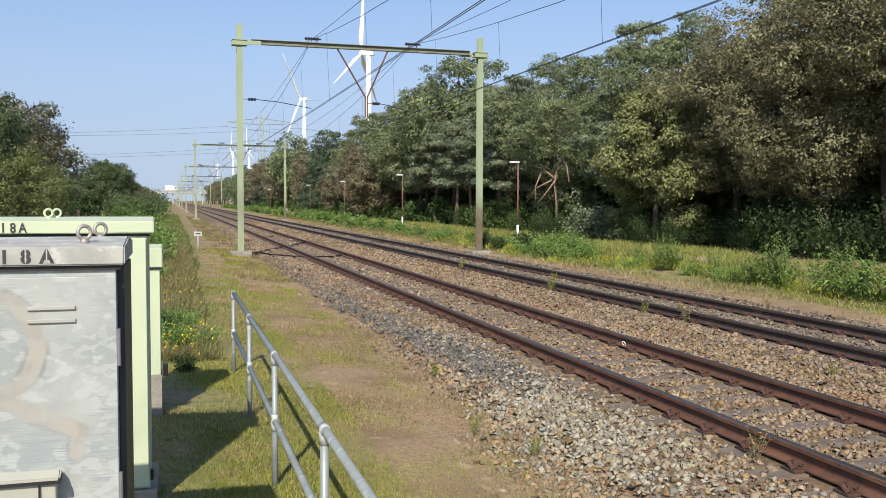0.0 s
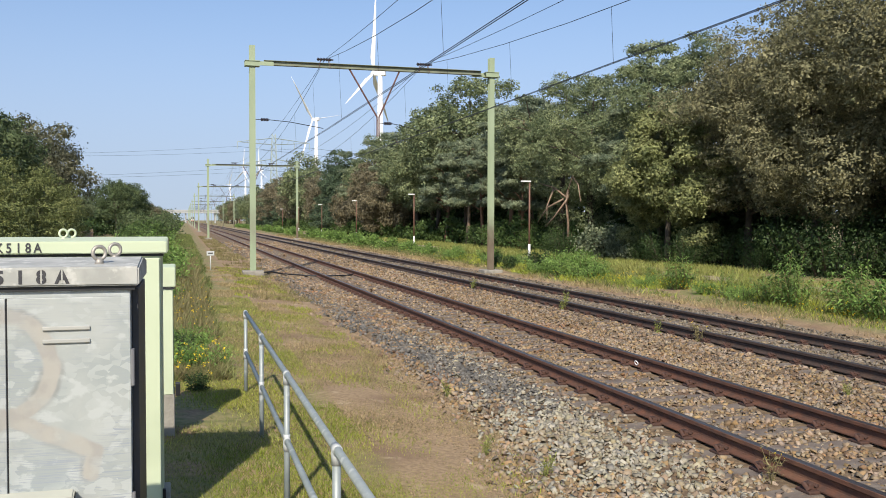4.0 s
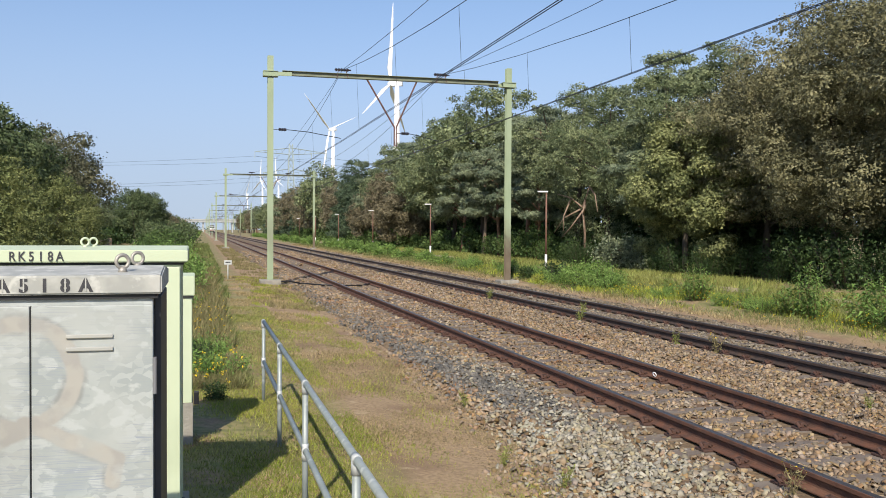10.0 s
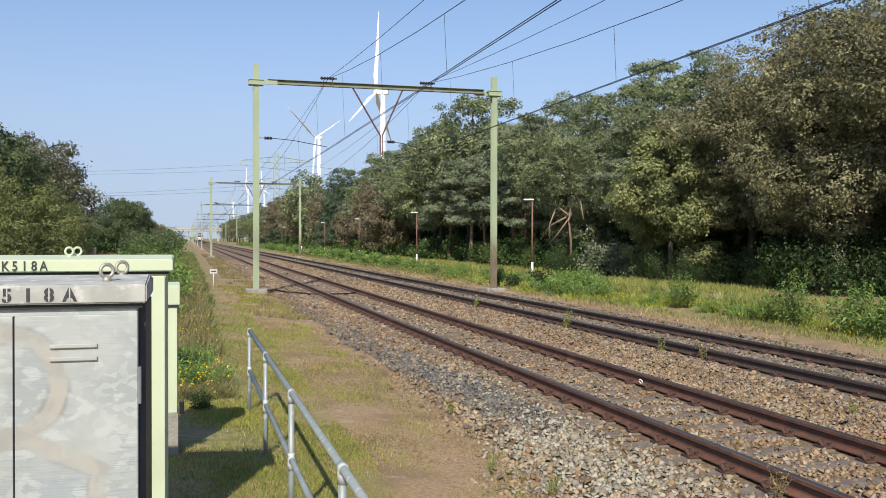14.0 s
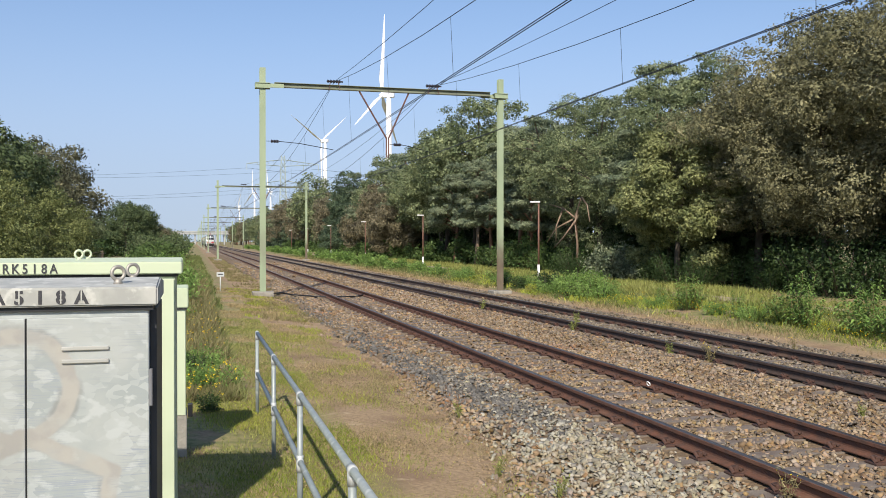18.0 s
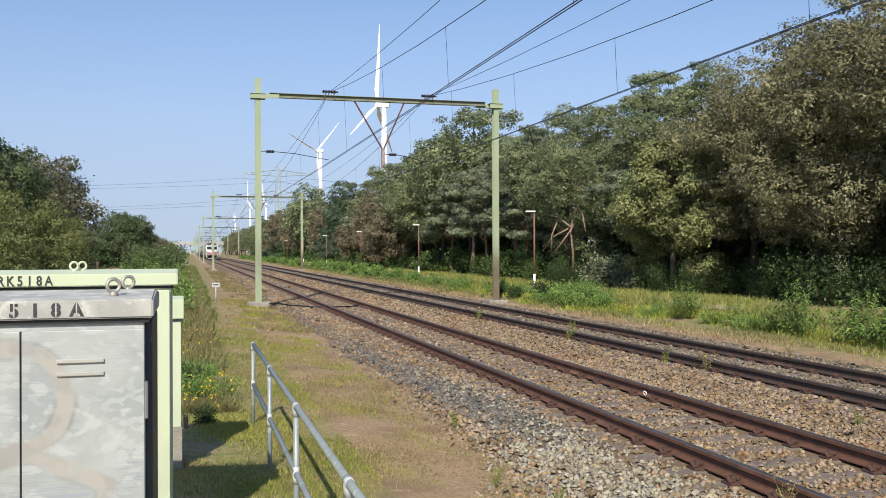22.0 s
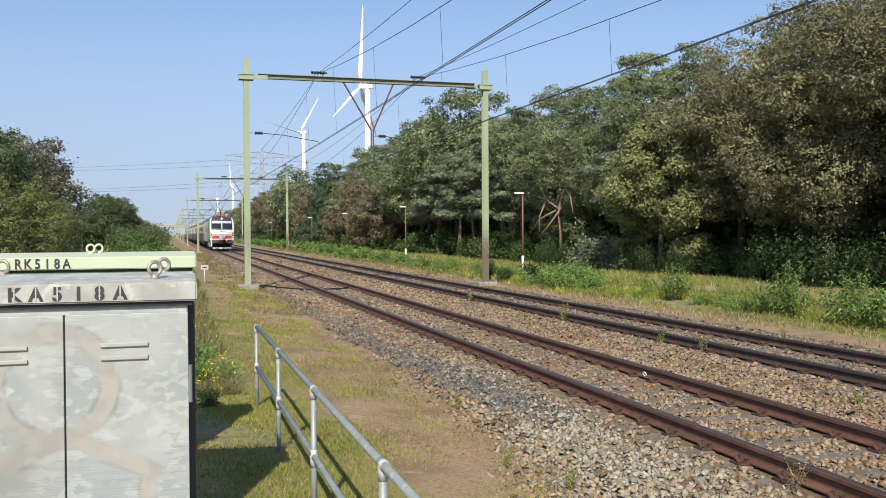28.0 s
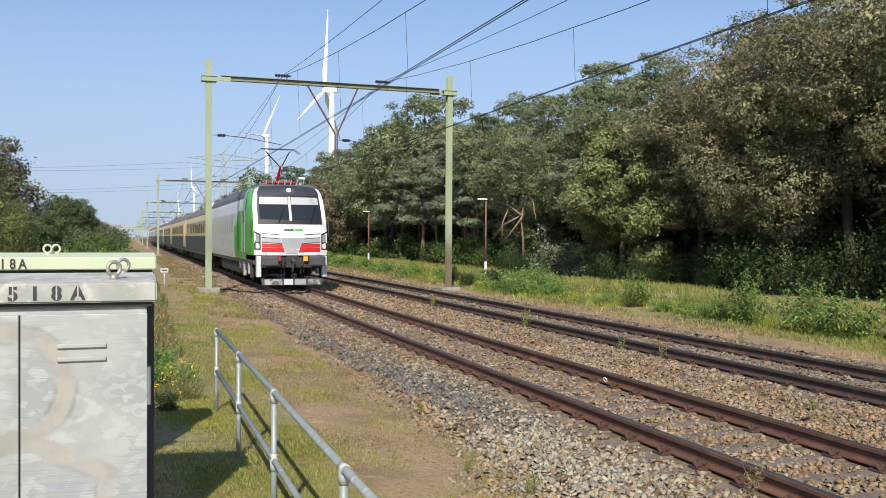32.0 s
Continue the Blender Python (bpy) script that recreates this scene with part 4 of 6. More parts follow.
def scaled(x, y, s, turn, z=None):
    return pose(x, y, ground_z(x) - 0.02 if z is None else z, 0, 0, turn) @ Matrix.Scale(s, 4)


def clear(things):
    for t in things:
        for o in (*t.children_recursive, t):
            bpy.data.objects.remove(o)


def plant_wood():
    # each kind: the size it was grown at comes first, so that a place names the height it has there
    fine = [
        (12.0, build_tree("oak_tree", "tall dark green oak at the edge of the wood", "oak", "oak", 11, 12.0, 4.3, 2.2, 30, 165, 0.082, limbs=7)),
        (12.0, build_tree("oak_tree", "broad oak with dull olive-brown leaves overhanging the wood's edge", "oak", "oak_brown", 12, 12.0, 4.9, 2.6, 36, 175, 0.08, limbs=9)),
        (7.0, build_tree("oak_tree", "low oak with lighter yellow-green leaves at the wood's edge", "oak", "oak_light", 13, 7.0, 2.9, 1.1, 24, 230, 0.082, limbs=6)),
        (9.0, build_tree("pine_tree", "pine with flat grey-green tufts and a reddish trunk", "pine", "pine", 14, 9.0, 3.1, 3.6, 22, 150, 0.06, "pine_bark", 12, 0.02, handful=9)),
    ]
    near = [
        (12.0, build_tree("oak_tree", "dark green oak at the edge of the wood", "oak", "oak", 16, 12.0, 4.2, 1.8, 28, 92, 0.125, limbs=5, handful=7)),
        (12.0, build_tree("oak_tree", "dull olive oak at the edge of the wood", "oak", "oak_brown", 17, 12.0, 4.4, 1.8, 28, 92, 0.125, limbs=5, handful=7)),
        (10.0, build_tree("oak_tree", "low bushy oak with yellow-green leaves across the line", "oak", "oak_mid", 18, 10.0, 4.6, 0.6, 26, 92, 0.12, limbs=5, handful=7)),
        (11.0, build_tree("pine_tree", "tall pine with grey-green tufts and a reddish trunk", "pine", "pine", 24, 11.0, 3.4, 4.4, 24, 100, 0.085, "pine_bark", 10, 0.02, handful=8)),
        (10.0, build_tree("pine_tree", "leaning pine with bare limbs and flat tufts", "pine", "pine", 15, 10.0, 3.6, 4.2, 20, 100, 0.085, "pale_bark", 12, -0.04, handful=8)),
        (9.0, build_tree("oak_tree", "dark green oak across the line from the wood", "oak", "oak_dark", 19, 9.0, 3.6, 1.6, 26, 92, 0.12, limbs=5, handful=7)),
        (9.5, build_tree("oak_tree", "oak with dry reddish-brown leaves at the wood's edge", "oak", "oak_dry", 25, 9.5, 4.2, 0.8, 28, 80, 0.15, limbs=4, handful=7)),
        (13.0, build_tree("fir_tree", "dark pointed fir in the wood beside the line", "fir", "fir", 26, 13.0, 3.6, 1.6, 46, 60, 0.12, "bark", 6, handful=7)),
        (9.0, build_tree("oak_tree", "broad olive-brown oak across the line from the wood", "oak", "oak_dull", 28, 9.0, 5.0, 2.0, 34, 92, 0.125, limbs=6, handful=7)),
    ]
    far = [
        (12.5, build_tree("oak_tree", "dark green oak in the wood beside the line", "oak", "oak", 21, 12.5, 4.4, 1.4, 26, 40, 0.24, limbs=1, handful=5, core=90)),
        (11.5, build_tree("oak_tree", "oak with dry reddish-brown leaves in the wood", "oak", "oak_dry", 22, 11.5, 4.4, 1.2, 26, 40, 0.24, limbs=1, handful=5, core=90)),
        (13.0, build_tree("pine_tree", "grey-green pine in the wood beside the line", "pine", "pine", 23, 13.0, 3.6, 3.6, 26, 44, 0.16, "pine_bark", 3, handful=6, core=90)),
        (13.0, build_tree("fir_tree", "dark fir standing in the wood beside the line", "fir", "fir", 27, 13.0, 3.4, 1.0, 40, 30, 0.2, "bark", 1, handful=6, core=90)),
    ]
    rng = random.Random(4)

    def plant(kind, rows):
        for y, x, k, h in rows:
            grown, t = kind[k]
            copy_thing(t, scaled(x, y, h / grown, rng.uniform(0, 360)))

    # the front row, tree by tree: place along the line, offset, kind, height
    plant(fine, ((17.5, 21.0, 1, 12.0), (22.5, 20.4, 1, 12.4), (27.6, 20.2, 1, 12.2), (32.4, 20.4, 1, 11.8), (36.2, 19.6, 1, 9.8), (38.6, 16.9, 2, 7.2), (41.2, 17.6, 2, 6.6), (31.0, 18.9, 1, 8.8), (41.6, 20.2, 0, 11.4),
                 (43.0, 17.9, 3, 8.2), (46.2, 19.8, 0, 11.0), (51.0, 18.6, 0, 10.6), (57.0, 19.4, 0, 11.6), (59.5, 17.2, 3, 7.6), (64.5, 18.2, 3, 9.8), (69.5, 17.6, 3, 8.6)))
    plant(near, ((12, 21.5, 0, 12.0), (49.5, 21.5, 3, 12.2), (61.5, 19.0, 4, 10.8), (66.5, 20.0, 3, 11.4), (73.5, 17.6, 4, 9.0), (77.0, 21.0, 0, 14.4), (80.0, 19.8, 0, 15.0), (79, 17.4, 3, 8.6), (86, 18.8, 0, 13.2), (91.5, 19.6, 0, 13.4),
                 (97, 19.2, 0, 12.8), (101, 17.0, 6, 8.0), (104.5, 19.4, 3, 12.2), (108.5, 17.6, 6, 9.0), (113, 18.4, 6, 9.4), (119, 20.0, 0, 13.2), (125, 19.0, 3, 12.8), (131, 18.6, 6, 8.0), (138, 18.2, 7, 12.4), (146, 18.2, 7, 13.2), (154, 18.4, 7, 11.5)))
    for y in range(12, 110, 6):
        plant(far, ((y + rng.uniform(-1.5, 1.5), 25.5 + rng.uniform(-1, 1), rng.choice((0, 1, 2, 0)), rng.uniform(10.2, 11.6)),))
    plant(far, ((162, 18.6, 1, 9.8), (168, 19.0, 1, 10.6), (175, 19.4, 0, 12.2), (186, 19.0, 0, 15.6), (193, 18.4, 1, 11.0), (201, 19.0, 0, 13.4), (209, 18.6, 1, 12.0)))
    for y in range(10, 46, 6):
        plant(far, ((y + rng.uniform(-1, 1), 23.4 + rng.uniform(-0.6, 0.6), rng.choice((0, 1)), rng.uniform(10.4, 11.6)),))
    for y in range(106, 200, 9):
        plant(far, ((y, 25.5 + rng.uniform(-1.5, 1.5), rng.choice((0, 2)), rng.uniform(11.2, 12.6)),))
    for y in range(217, 340, 8):
        plant(far, ((y + rng.uniform(-2, 2), 19.4 + rng.uniform(-1, 1), rng.choice((0, 1, 1, 2, 3)), rng.uniform(11.0, 13.8)),))
    for y in range(340, 640, 14):
        plant(far, ((y, 19.5 + rng.uniform(-1, 1.5), rng.choice((0, 1, 2)), rng.uniform(11.0, 13.0)),))
    # the lower trees on the other side of the line
    plant(near, ((40, -16.6, 5, 7.2), (46, -15.8, 5, 7.9), (53, -15.8, 5, 8.0), (60, -18.0, 5, 7.6), (65, -16.4, 8, 8.9), (80, -18.6, 8, 8.6),
                 (36.5, -12.8, 2, 4.6), (41.5, -12.4, 2, 4.5), (47, -12.2, 2, 4.3), (53, -12.4, 2, 4.1), (126, -14.2, 5, 7.4), (134, -13.2, 5, 7.6), (144, -14.0, 5, 7.2)))
    plant(far, ((156, -13.6, 0, 6.2), (170, -13, 0, 6.0), (188, -12.8, 1, 5.6), (210, -13, 0, 5.6), (240, -13, 1, 5.8), (275, -13, 0, 6), (320, -13, 0, 6), (370, -13, 1, 6), (430, -13, 0, 6), (490, -13, 1, 6)))
    for y in range(62, 260, 9):
        plant(far, ((y, -20.5 + rng.uniform(-1, 1), 0, rng.uniform(5.2, 6.4)),))
    clear([t for h, t in fine + near + far])


def plant_bushes():
    under = [build_bush("shrub", "dense dark green shrub under the trees", "under", 31, 3.0, 1.9, 2600, 0.11, 1.6, 8),
             build_bush("shrub", "dusty grey-green shrub at the foot of the wood", "pine", 32, 2.2, 1.6, 2600, 0.1, 1.6, 10),
             build_bush("shrub", "shrub deep in the wood, its leaf colour darkened for shade", "bush_dark", 36, 3.0, 2.2, 900, 0.26, 1.4, 4),
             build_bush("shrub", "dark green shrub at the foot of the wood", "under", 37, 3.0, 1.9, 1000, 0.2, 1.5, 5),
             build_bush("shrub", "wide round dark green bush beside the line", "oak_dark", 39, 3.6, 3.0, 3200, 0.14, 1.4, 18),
             build_bush("shrub", "small-leaved shrub under the oaks, shade put into its near-black leaf colour", "bush_dark", 41, 3.0, 2.0, 3600, 0.072, 1.5, 10)]
    weeds = [build_shoots("shrub", "bright green young shrub with long drooping leaves on the verge", "bush", 33, 1.5, 0.5, 12, 36, 0.19, 0.05),
             build_bush("shrub", "bright green bushy weeds on the verge", "bush", 34, 1.2, 1.05, 2900, 0.042, 2.6, 17),
             build_bush("shrub", "small dark green shrub beside the track", "bush_dark", 35, 1.0, 0.6, 1100, 0.05, 1.8, 8),
             build_bush("shrub", "green bushy weeds along the verge", "bush", 38, 1.2, 1.1, 800, 0.08, 2.2, 8),
             build_shoots("shrub", "broad bright green shrub with long leaves on the verge", "bush", 40, 1.15, 0.85, 22, 32, 0.2, 0.055)]
    rng = random.Random(8)
    for y in range(45, 240, 4):
        k = (0 if rng.random() < 0.8 else 3) if y < 75 else 3
        copy_thing(under[k], scaled(17.2 + rng.uniform(-0.4, 1.4), y + rng.uniform(-1, 1), rng.uniform(0.5, 0.95) if y < 60 else rng.uniform(0.6, 1.1), rng.uniform(0, 360)))
    for y, x, s in ((43.4, 16.0, 1.05), (44.8, 16.6, 0.95), (42.2, 16.2, 0.7)):
        copy_thing(under[1], scaled(x, y, s, 40 * y))
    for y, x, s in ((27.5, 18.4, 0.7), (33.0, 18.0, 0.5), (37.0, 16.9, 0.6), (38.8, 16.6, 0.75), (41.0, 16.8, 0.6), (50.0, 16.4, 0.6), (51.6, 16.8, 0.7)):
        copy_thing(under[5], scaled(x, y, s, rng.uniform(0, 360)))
    # the sun reaches these shrubs; their dark leaf colour carries the wood's shade
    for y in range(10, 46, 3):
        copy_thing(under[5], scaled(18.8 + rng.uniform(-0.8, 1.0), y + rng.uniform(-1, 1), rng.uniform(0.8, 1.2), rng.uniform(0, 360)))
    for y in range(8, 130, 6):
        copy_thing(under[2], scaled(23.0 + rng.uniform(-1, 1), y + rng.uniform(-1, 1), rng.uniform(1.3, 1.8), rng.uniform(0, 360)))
    # the verge across the tracks: place along the line, offset, kind, size
    for y, x, k, s in ((13.2, 8.9, 4, 1.1), (14.6, 9.4, 0, 1.1), (15.4, 8.7, 4, 1.0), (16.5, 8.8, 4, 1.15), (17.3, 9.4, 0, 0.95), (18.4, 8.6, 0, 0.8), (19.0, 8.8, 0, 1.1), (19.6, 8.9, 4, 0.85), (20.6, 8.6, 1, 0.45), (21.6, 8.8, 0, 0.6), (22.6, 8.8, 1, 0.4),
                       (24.3, 8.9, 0, 0.95), (24.7, 9.1, 4, 0.8), (25.8, 8.6, 1, 0.4), (27.2, 9.6, 0, 0.5), (29.6, 8.5, 1, 0.75), (30.6, 8.7, 4, 0.95), (31.4, 8.4, 1, 0.95), (32.4, 8.9, 1, 1.0), (33.2, 8.2, 1, 0.7), (34.5, 8.3, 2, 1.15), (36.5, 8.0, 2, 0.8), (39.5, 8.2, 2, 0.7),
                       (39.2, 9.4, 1, 0.6), (42, 9.0, 1, 0.5), (44.5, 9.8, 1, 0.7), (47, 8.6, 1, 0.6), (50, 9.4, 1, 0.7), (53, 8.8, 1, 0.6),
                       (56, 9.3, 3, 0.7), (59, 9.0, 3, 0.8), (62, 9.6, 3, 0.7), (65, 9.0, 3, 0.9), (68, 9.5, 3, 0.8), (71.5, 8.8, 3, 1.0), (75, 9.4, 3, 1.0), (79, 9.0, 3, 1.1), (83, 9.6, 3, 1.0), (88, 9.2, 3, 1.1), (93, 9.4, 3, 1.1), (99, 9.6, 3, 1.2)):
        copy_thing(weeds[k], scaled(x, y, s, rng.uniform(0, 360)))
    for y in range(104, 300, 7):
        copy_thing(weeds[3], scaled(9.6 + rng.uniform(-0.5, 1), y, rng.uniform(0.7, 1.3), rng.uniform(0, 360)))
    # beside the cabinets and along the path
    for y, x, k, s in ((12.5, -6.6, 1, 0.55), (15.5, -6.9, 1, 0.7), (19, -6.9, 1, 0.7), (23, -7.2, 1, 0.8), (27, -7.2, 4, 0.9), (32, -7.2, 4, 1.1), (36, -7.4, 1, 1.2), (41, -7.4, 4, 1.2), (47, -7.6, 1, 1.3), (30, -6.3, 1, 0.5), (12.4, -5.35, 1, 0.42), (13.4, -5.6, 2, 0.5), (14.2, -5.5, 1, 0.4), (10.9, -5.35, 2, 0.3), (24.5, -6.4, 4, 0.6), (28.5, -6.5, 1, 0.5)):
        copy_thing(weeds[k], scaled(x, y, s, rng.uniform(0, 360)))
    for y in range(58, 150, 6):
        copy_thing(under[2], scaled(-17.0 + rng.uniform(-1, 1), y, rng.uniform(0.8, 1.1), rng.uniform(0, 360)))
    for y, x, k, s in ((26, -6.5, 4, 0.95), (29.5, -6.5, 1, 1.1), (33, -6.6, 4, 1.2), (36.5, -6.8, 1, 1.35), (40.5, -6.9, 4, 1.4), (45, -7.1, 1, 1.4), (22.5, -6.4, 1, 0.75), (18.5, -6.3, 4, 0.6)):
        copy_thing(weeds[k], scaled(x, y, s, rng.uniform(0, 360)))
    for y, x, s in ((52, -8.4, 0.55), (58, -8.5, 0.65), (64, -8.6, 0.7), (71, -8.6, 0.8), (79, -8.6, 0.9)):
        copy_thing(under[0], scaled(x, y, s, rng.uniform(0, 360)))
    for y, x, s in ((82, -8.9, 0.82), (91, -9.0, 0.95), (103, -9.2, 1.05), (117, -9.2, 1.02), (134, -9.2, 1.0), (153, -9.3, 1.0), (175, -9.4, 1.0), (200, -9.4, 1.0), (235, -9.4, 1.0)):
        copy_thing(under[4], scaled(x, y, s, rng.uniform(0, 360)))
    for y in range(84, 560, 11):
        copy_thing(weeds[3], scaled(-7.6 + rng.uniform(-0.8, 0.6), y, rng.uniform(0.9, 1.5), rng.uniform(0, 360)))
    clear(under + weeds)


def blades(name, xy, z, height, material, rng, label, width=0.006, bend=0.9):
    """Grass: one thin leaning triangle a blade."""
    n = len(xy)
    a = rng.uniform(0, 2 * np.pi, n)
    w = np.stack([np.cos(a), np.sin(a), 0 * a], 1) * width * 1.3
    b = rng.uniform(0, 2 * np.pi, n)
    tip = np.stack([np.cos(b), np.sin(b), 0 * b], 1) * (height * bend * rng.uniform(0.2, 1.3, n))[:, None]
    up = np.stack([0 * a, 0 * a, height * rng.uniform(0.6, 1.2, n)], 1)
    p = np.column_stack([xy, z])
    v = np.stack([p - w, p + w, p + tip + up], 1)
    f = np.arange(3 * n).reshape(n, 3)
    return tagged(new(name, from_arrays(name, v.reshape(-1, 3), f, material)), label, "grass", kind="stuff")


def grow_grass():
    rng = np.random.default_rng(17)

    def patchy(n, x0, x1, y0, y1, sc, cut):
        x, y = rng.uniform(x0, x1, n), y0 + (y1 - y0) * rng.uniform(0, 1, n) ** 1.5
        k = np.array([noise.noise((a * sc, b * sc * 0.7, 1.3)) for a, b in zip(x, y)])
        keep = k > cut + rng.normal(0, 0.12, n)
        return np.stack([x[keep], y[keep]], 1)

    def lay(p, h, mt, lb, w):
        z = np.array([ground_z(a) for a in p[:, 0]]) - 0.01
        far = np.clip(p[:, 1] / 12, 0.8, 4)
        blades("grass", p, z, h * (0.75 + 0.25 * far), mt, rng, lb, w * far[:, None])

    lay(patchy(80000, -6.2, -3.9, 3.2, 24, 1.1, -0.05), 0.045, "grass", "short green grass by the fence", 0.004)
    lay(patchy(80000, -5.9, -3.9, 3.2, 14, 1.2, 0.0), 0.04, "moss", "lush yellow-green grass patches by the fence", 0.004)
    lay(patchy(90000, -6.2, -2.6, 3.2, 40, 1.2, 0.04), 0.045, "grass_dry", "short dry straw-coloured grass", 0.004)
    lay(patchy(110000, -4.7, -2.4, 3.4, 22, 1.3, 0.05), 0.022, "grass_dry", "cropped dry turf on the trodden strip", 0.0035)
    lay(patchy(70000, -4.9, -2.8, 3.4, 22, 0.9, 0.16), 0.026, "grass", "cropped thin green turf on the trodden strip", 0.0035)
    lay(patchy(18000, -3.8, -2.1, 24, 120, 0.8, 0.0), 0.07, "heath", "dry tufts along the edge of the ballast", 0.0045)
    lay(patchy(46000, -4.8, -2.4, 3.3, 18, 2.2, 0.1), 0.045, "heath", "brown dead tufts on the trodden strip", 0.0035)
    lay(patchy(24000, -4.6, -3.3, 3.2, 7.0, 1.3, 0.05), 0.035, "moss", "lush green grass on the strip near the fence's end", 0.004)
    lay(patchy(26000, -4.2, -2.6, 4, 40, 1.6, 0.22), 0.06, "moss", "thin green tufts on the trodden strip", 0.004)
    lay(patchy(46000, -9, -5.0, 11.5, 45, 0.9, -0.1), 0.2, "heath", "tall dry weeds beside the cabinets", 0.006)
    lay(patchy(40000, -9, -4.9, 11.5, 45, 0.9, 0.02), 0.16, "herb", "tall green weeds beside the cabinets", 0.006)
    lay(patchy(22000, -7.5, -4.7, 26, 130, 0.4, -0.1), 0.12, "herb", "grass along the trodden strip", 0.006)
    lay(patchy(46000, 7.4, 11.6, 10, 130, 0.5, -0.12), 0.13, "herb", "rank green grass on the verge", 0.006)
    lay(patchy(20000, 7.4, 11.0, 10, 50, 0.6, 0.0), 0.14, "moss", "lush yellow-green grass on the verge", 0.006)
    lay(patchy(12000, 11.2, 12.3, 14, 60, 0.6, -0.1), 0.26, "grass", "tall grass along the edge of the sandy path", 0.006)
    lay(patchy(22000, 6.8, 8.2, 10, 130, 0.5, -0.1), 0.09, "grass_dry", "dry straw-coloured grass on the verge", 0.006)
    lay(patchy(22000, 13.5, 17, 14, 100, 0.4, -0.05), 0.16, "grass", "rank grass between the path and the wood", 0.006)
    # yellow flower heads
    spots = []
    for n, x0, x1, y0, y1, z in ((240, -6.6, -5.0, 11, 26, 0.34), (420, 7.3, 9.6, 12, 30, 0.3), (140, 7.5, 9.6, 30, 60, 0.3)):
        k = patchy(n * 3, x0, x1, y0, y1, 0.9, 0.05)[:n]
        spots.append(np.column_stack([k, [ground_z(a) + z * rng.uniform(0.5, 1.2) for a in k[:, 0]]]))
    p = np.concatenate(spots)
    p = np.repeat(p, 3, 0) + rng.normal(0, 0.012, (3 * len(p), 3))
    tagged(new("flowers", leaves("flowers", p, 0.022, "flower", rng, up=1.5, long=1.0)), "small yellow flower heads in the weeds", "flowers", kind="stuff")


def build_weed(seed, height, leaf, flowers):
    rng = np.random.default_rng(seed)
    b = thing("weed", "straggly green weed growing in the ballast", "plant", pose(0, -300, 0))
    pts, tips = [], []
    for k in range(9):
        a, r = rng.uniform(0, 2 * np.pi), height * rng.uniform(0.1, 0.5)
        top = Vector((r * math.cos(a), r * math.sin(a), height * rng.uniform(0.6, 1.0)))
        bm = bmesh.new()
        tube(bm, [(0, 0, -0.03), top * 0.5 + Vector((0, 0, 0.08 * height)), top], [0.004, 0.003, 0.002], 4)
        part("stem", bm, leaf, b)
        f = rng.uniform(0.1, 1, 11)
        pts.append(np.array(top)[None] * f[:, None] + rng.normal(0, 0.03, (11, 3)))
        tips.append(np.array(top)[None] + rng.normal(0, 0.01, (1, 3)))
    part("foliage", leaves("foliage", np.concatenate(pts), 0.013, leaf, rng, long=4.0), None, b)
    if flowers:
        part("flower", leaves("flower", np.concatenate(tips), 0.018, "flower", rng, up=1.5, long=1.0), None, b, "yellow flower heads")
    return b


def build_dead_tree():
    """Bare broken limbs that hang crosswise before the dark of the wood."""
    t = thing("dead_tree", "dead tree with bare pale reddish limbs crossing each other", "tree", pose(16.4, 50.6, ground_z(16.4)))
    for k, line in enumerate(([(0.9, 1.0, -0.1), (0.6, 0.3, 1.9), (0.2, -0.3, 3.6), (0.4, -0.8, 4.8)], [(0.2, -0.3, 3.5), (-0.2, 0.6, 4.1), (-0.6, 1.9, 4.4)], [(0.1, -0.1, 3.4), (-0.4, 1.2, 2.9), (-0.7, 2.0, 2.0)],
                              [(0.3, -0.4, 3.9), (-0.3, -1.4, 3.2), (-0.4, -1.9, 1.8)], [(-0.2, 0.6, 4.1), (-0.5, 1.0, 3.0), (-0.6, 0.8, 2.1)], [(-0.2, -1.2, 3.3), (-0.6, -0.3, 2.3), (-0.8, 0.6, 1.7)],
                              [(0.4, -0.8, 4.7), (0.2, -2.0, 4.2), (0.0, -2.8, 3.2)], [(-0.3, -1.5, 3.1), (-0.5, -2.3, 3.6)])):
        bm = bmesh.new()
        n = len(line)
        tube(bm, line, [(0.06 if k else 0.1) * (1 - 0.65 * i / (n - 1)) for i in range(n)], 7)
        part("limb" if k else "trunk", bm, "pale_bark", t, smooth=True)


def plant_weeds():
    a, c = build_weed(51, 0.34, "heath", True), build_weed(52, 0.24, "grass", False)
    for x, y, k, s in ((-0.99, 6.08, a, 0.85), (3.1, 13.8, a, 1.15), (3.0, 15.0, c, 1.0), (3.05, 26.5, c, 1.3), (4.0, 21.5, c, 1.2), (3.0, 19.5, c, 1.2), (-2.6, 6.9, c, 0.8), (-2.9, 7.6, c, 0.8), (-2.4, 10.5, c, 0.8), (5.4, 14.6, a, 1.0), (2.2, 9.0, c, 0.7)):
        copy_thing(k, pose(x, y, float(bed_height(x)), 0, 0, 57 * y) @ Matrix.Scale(s, 4))
    for t in (a, c):
        for o in (*t.children_recursive, t):
            bpy.data.objects.remove(o)


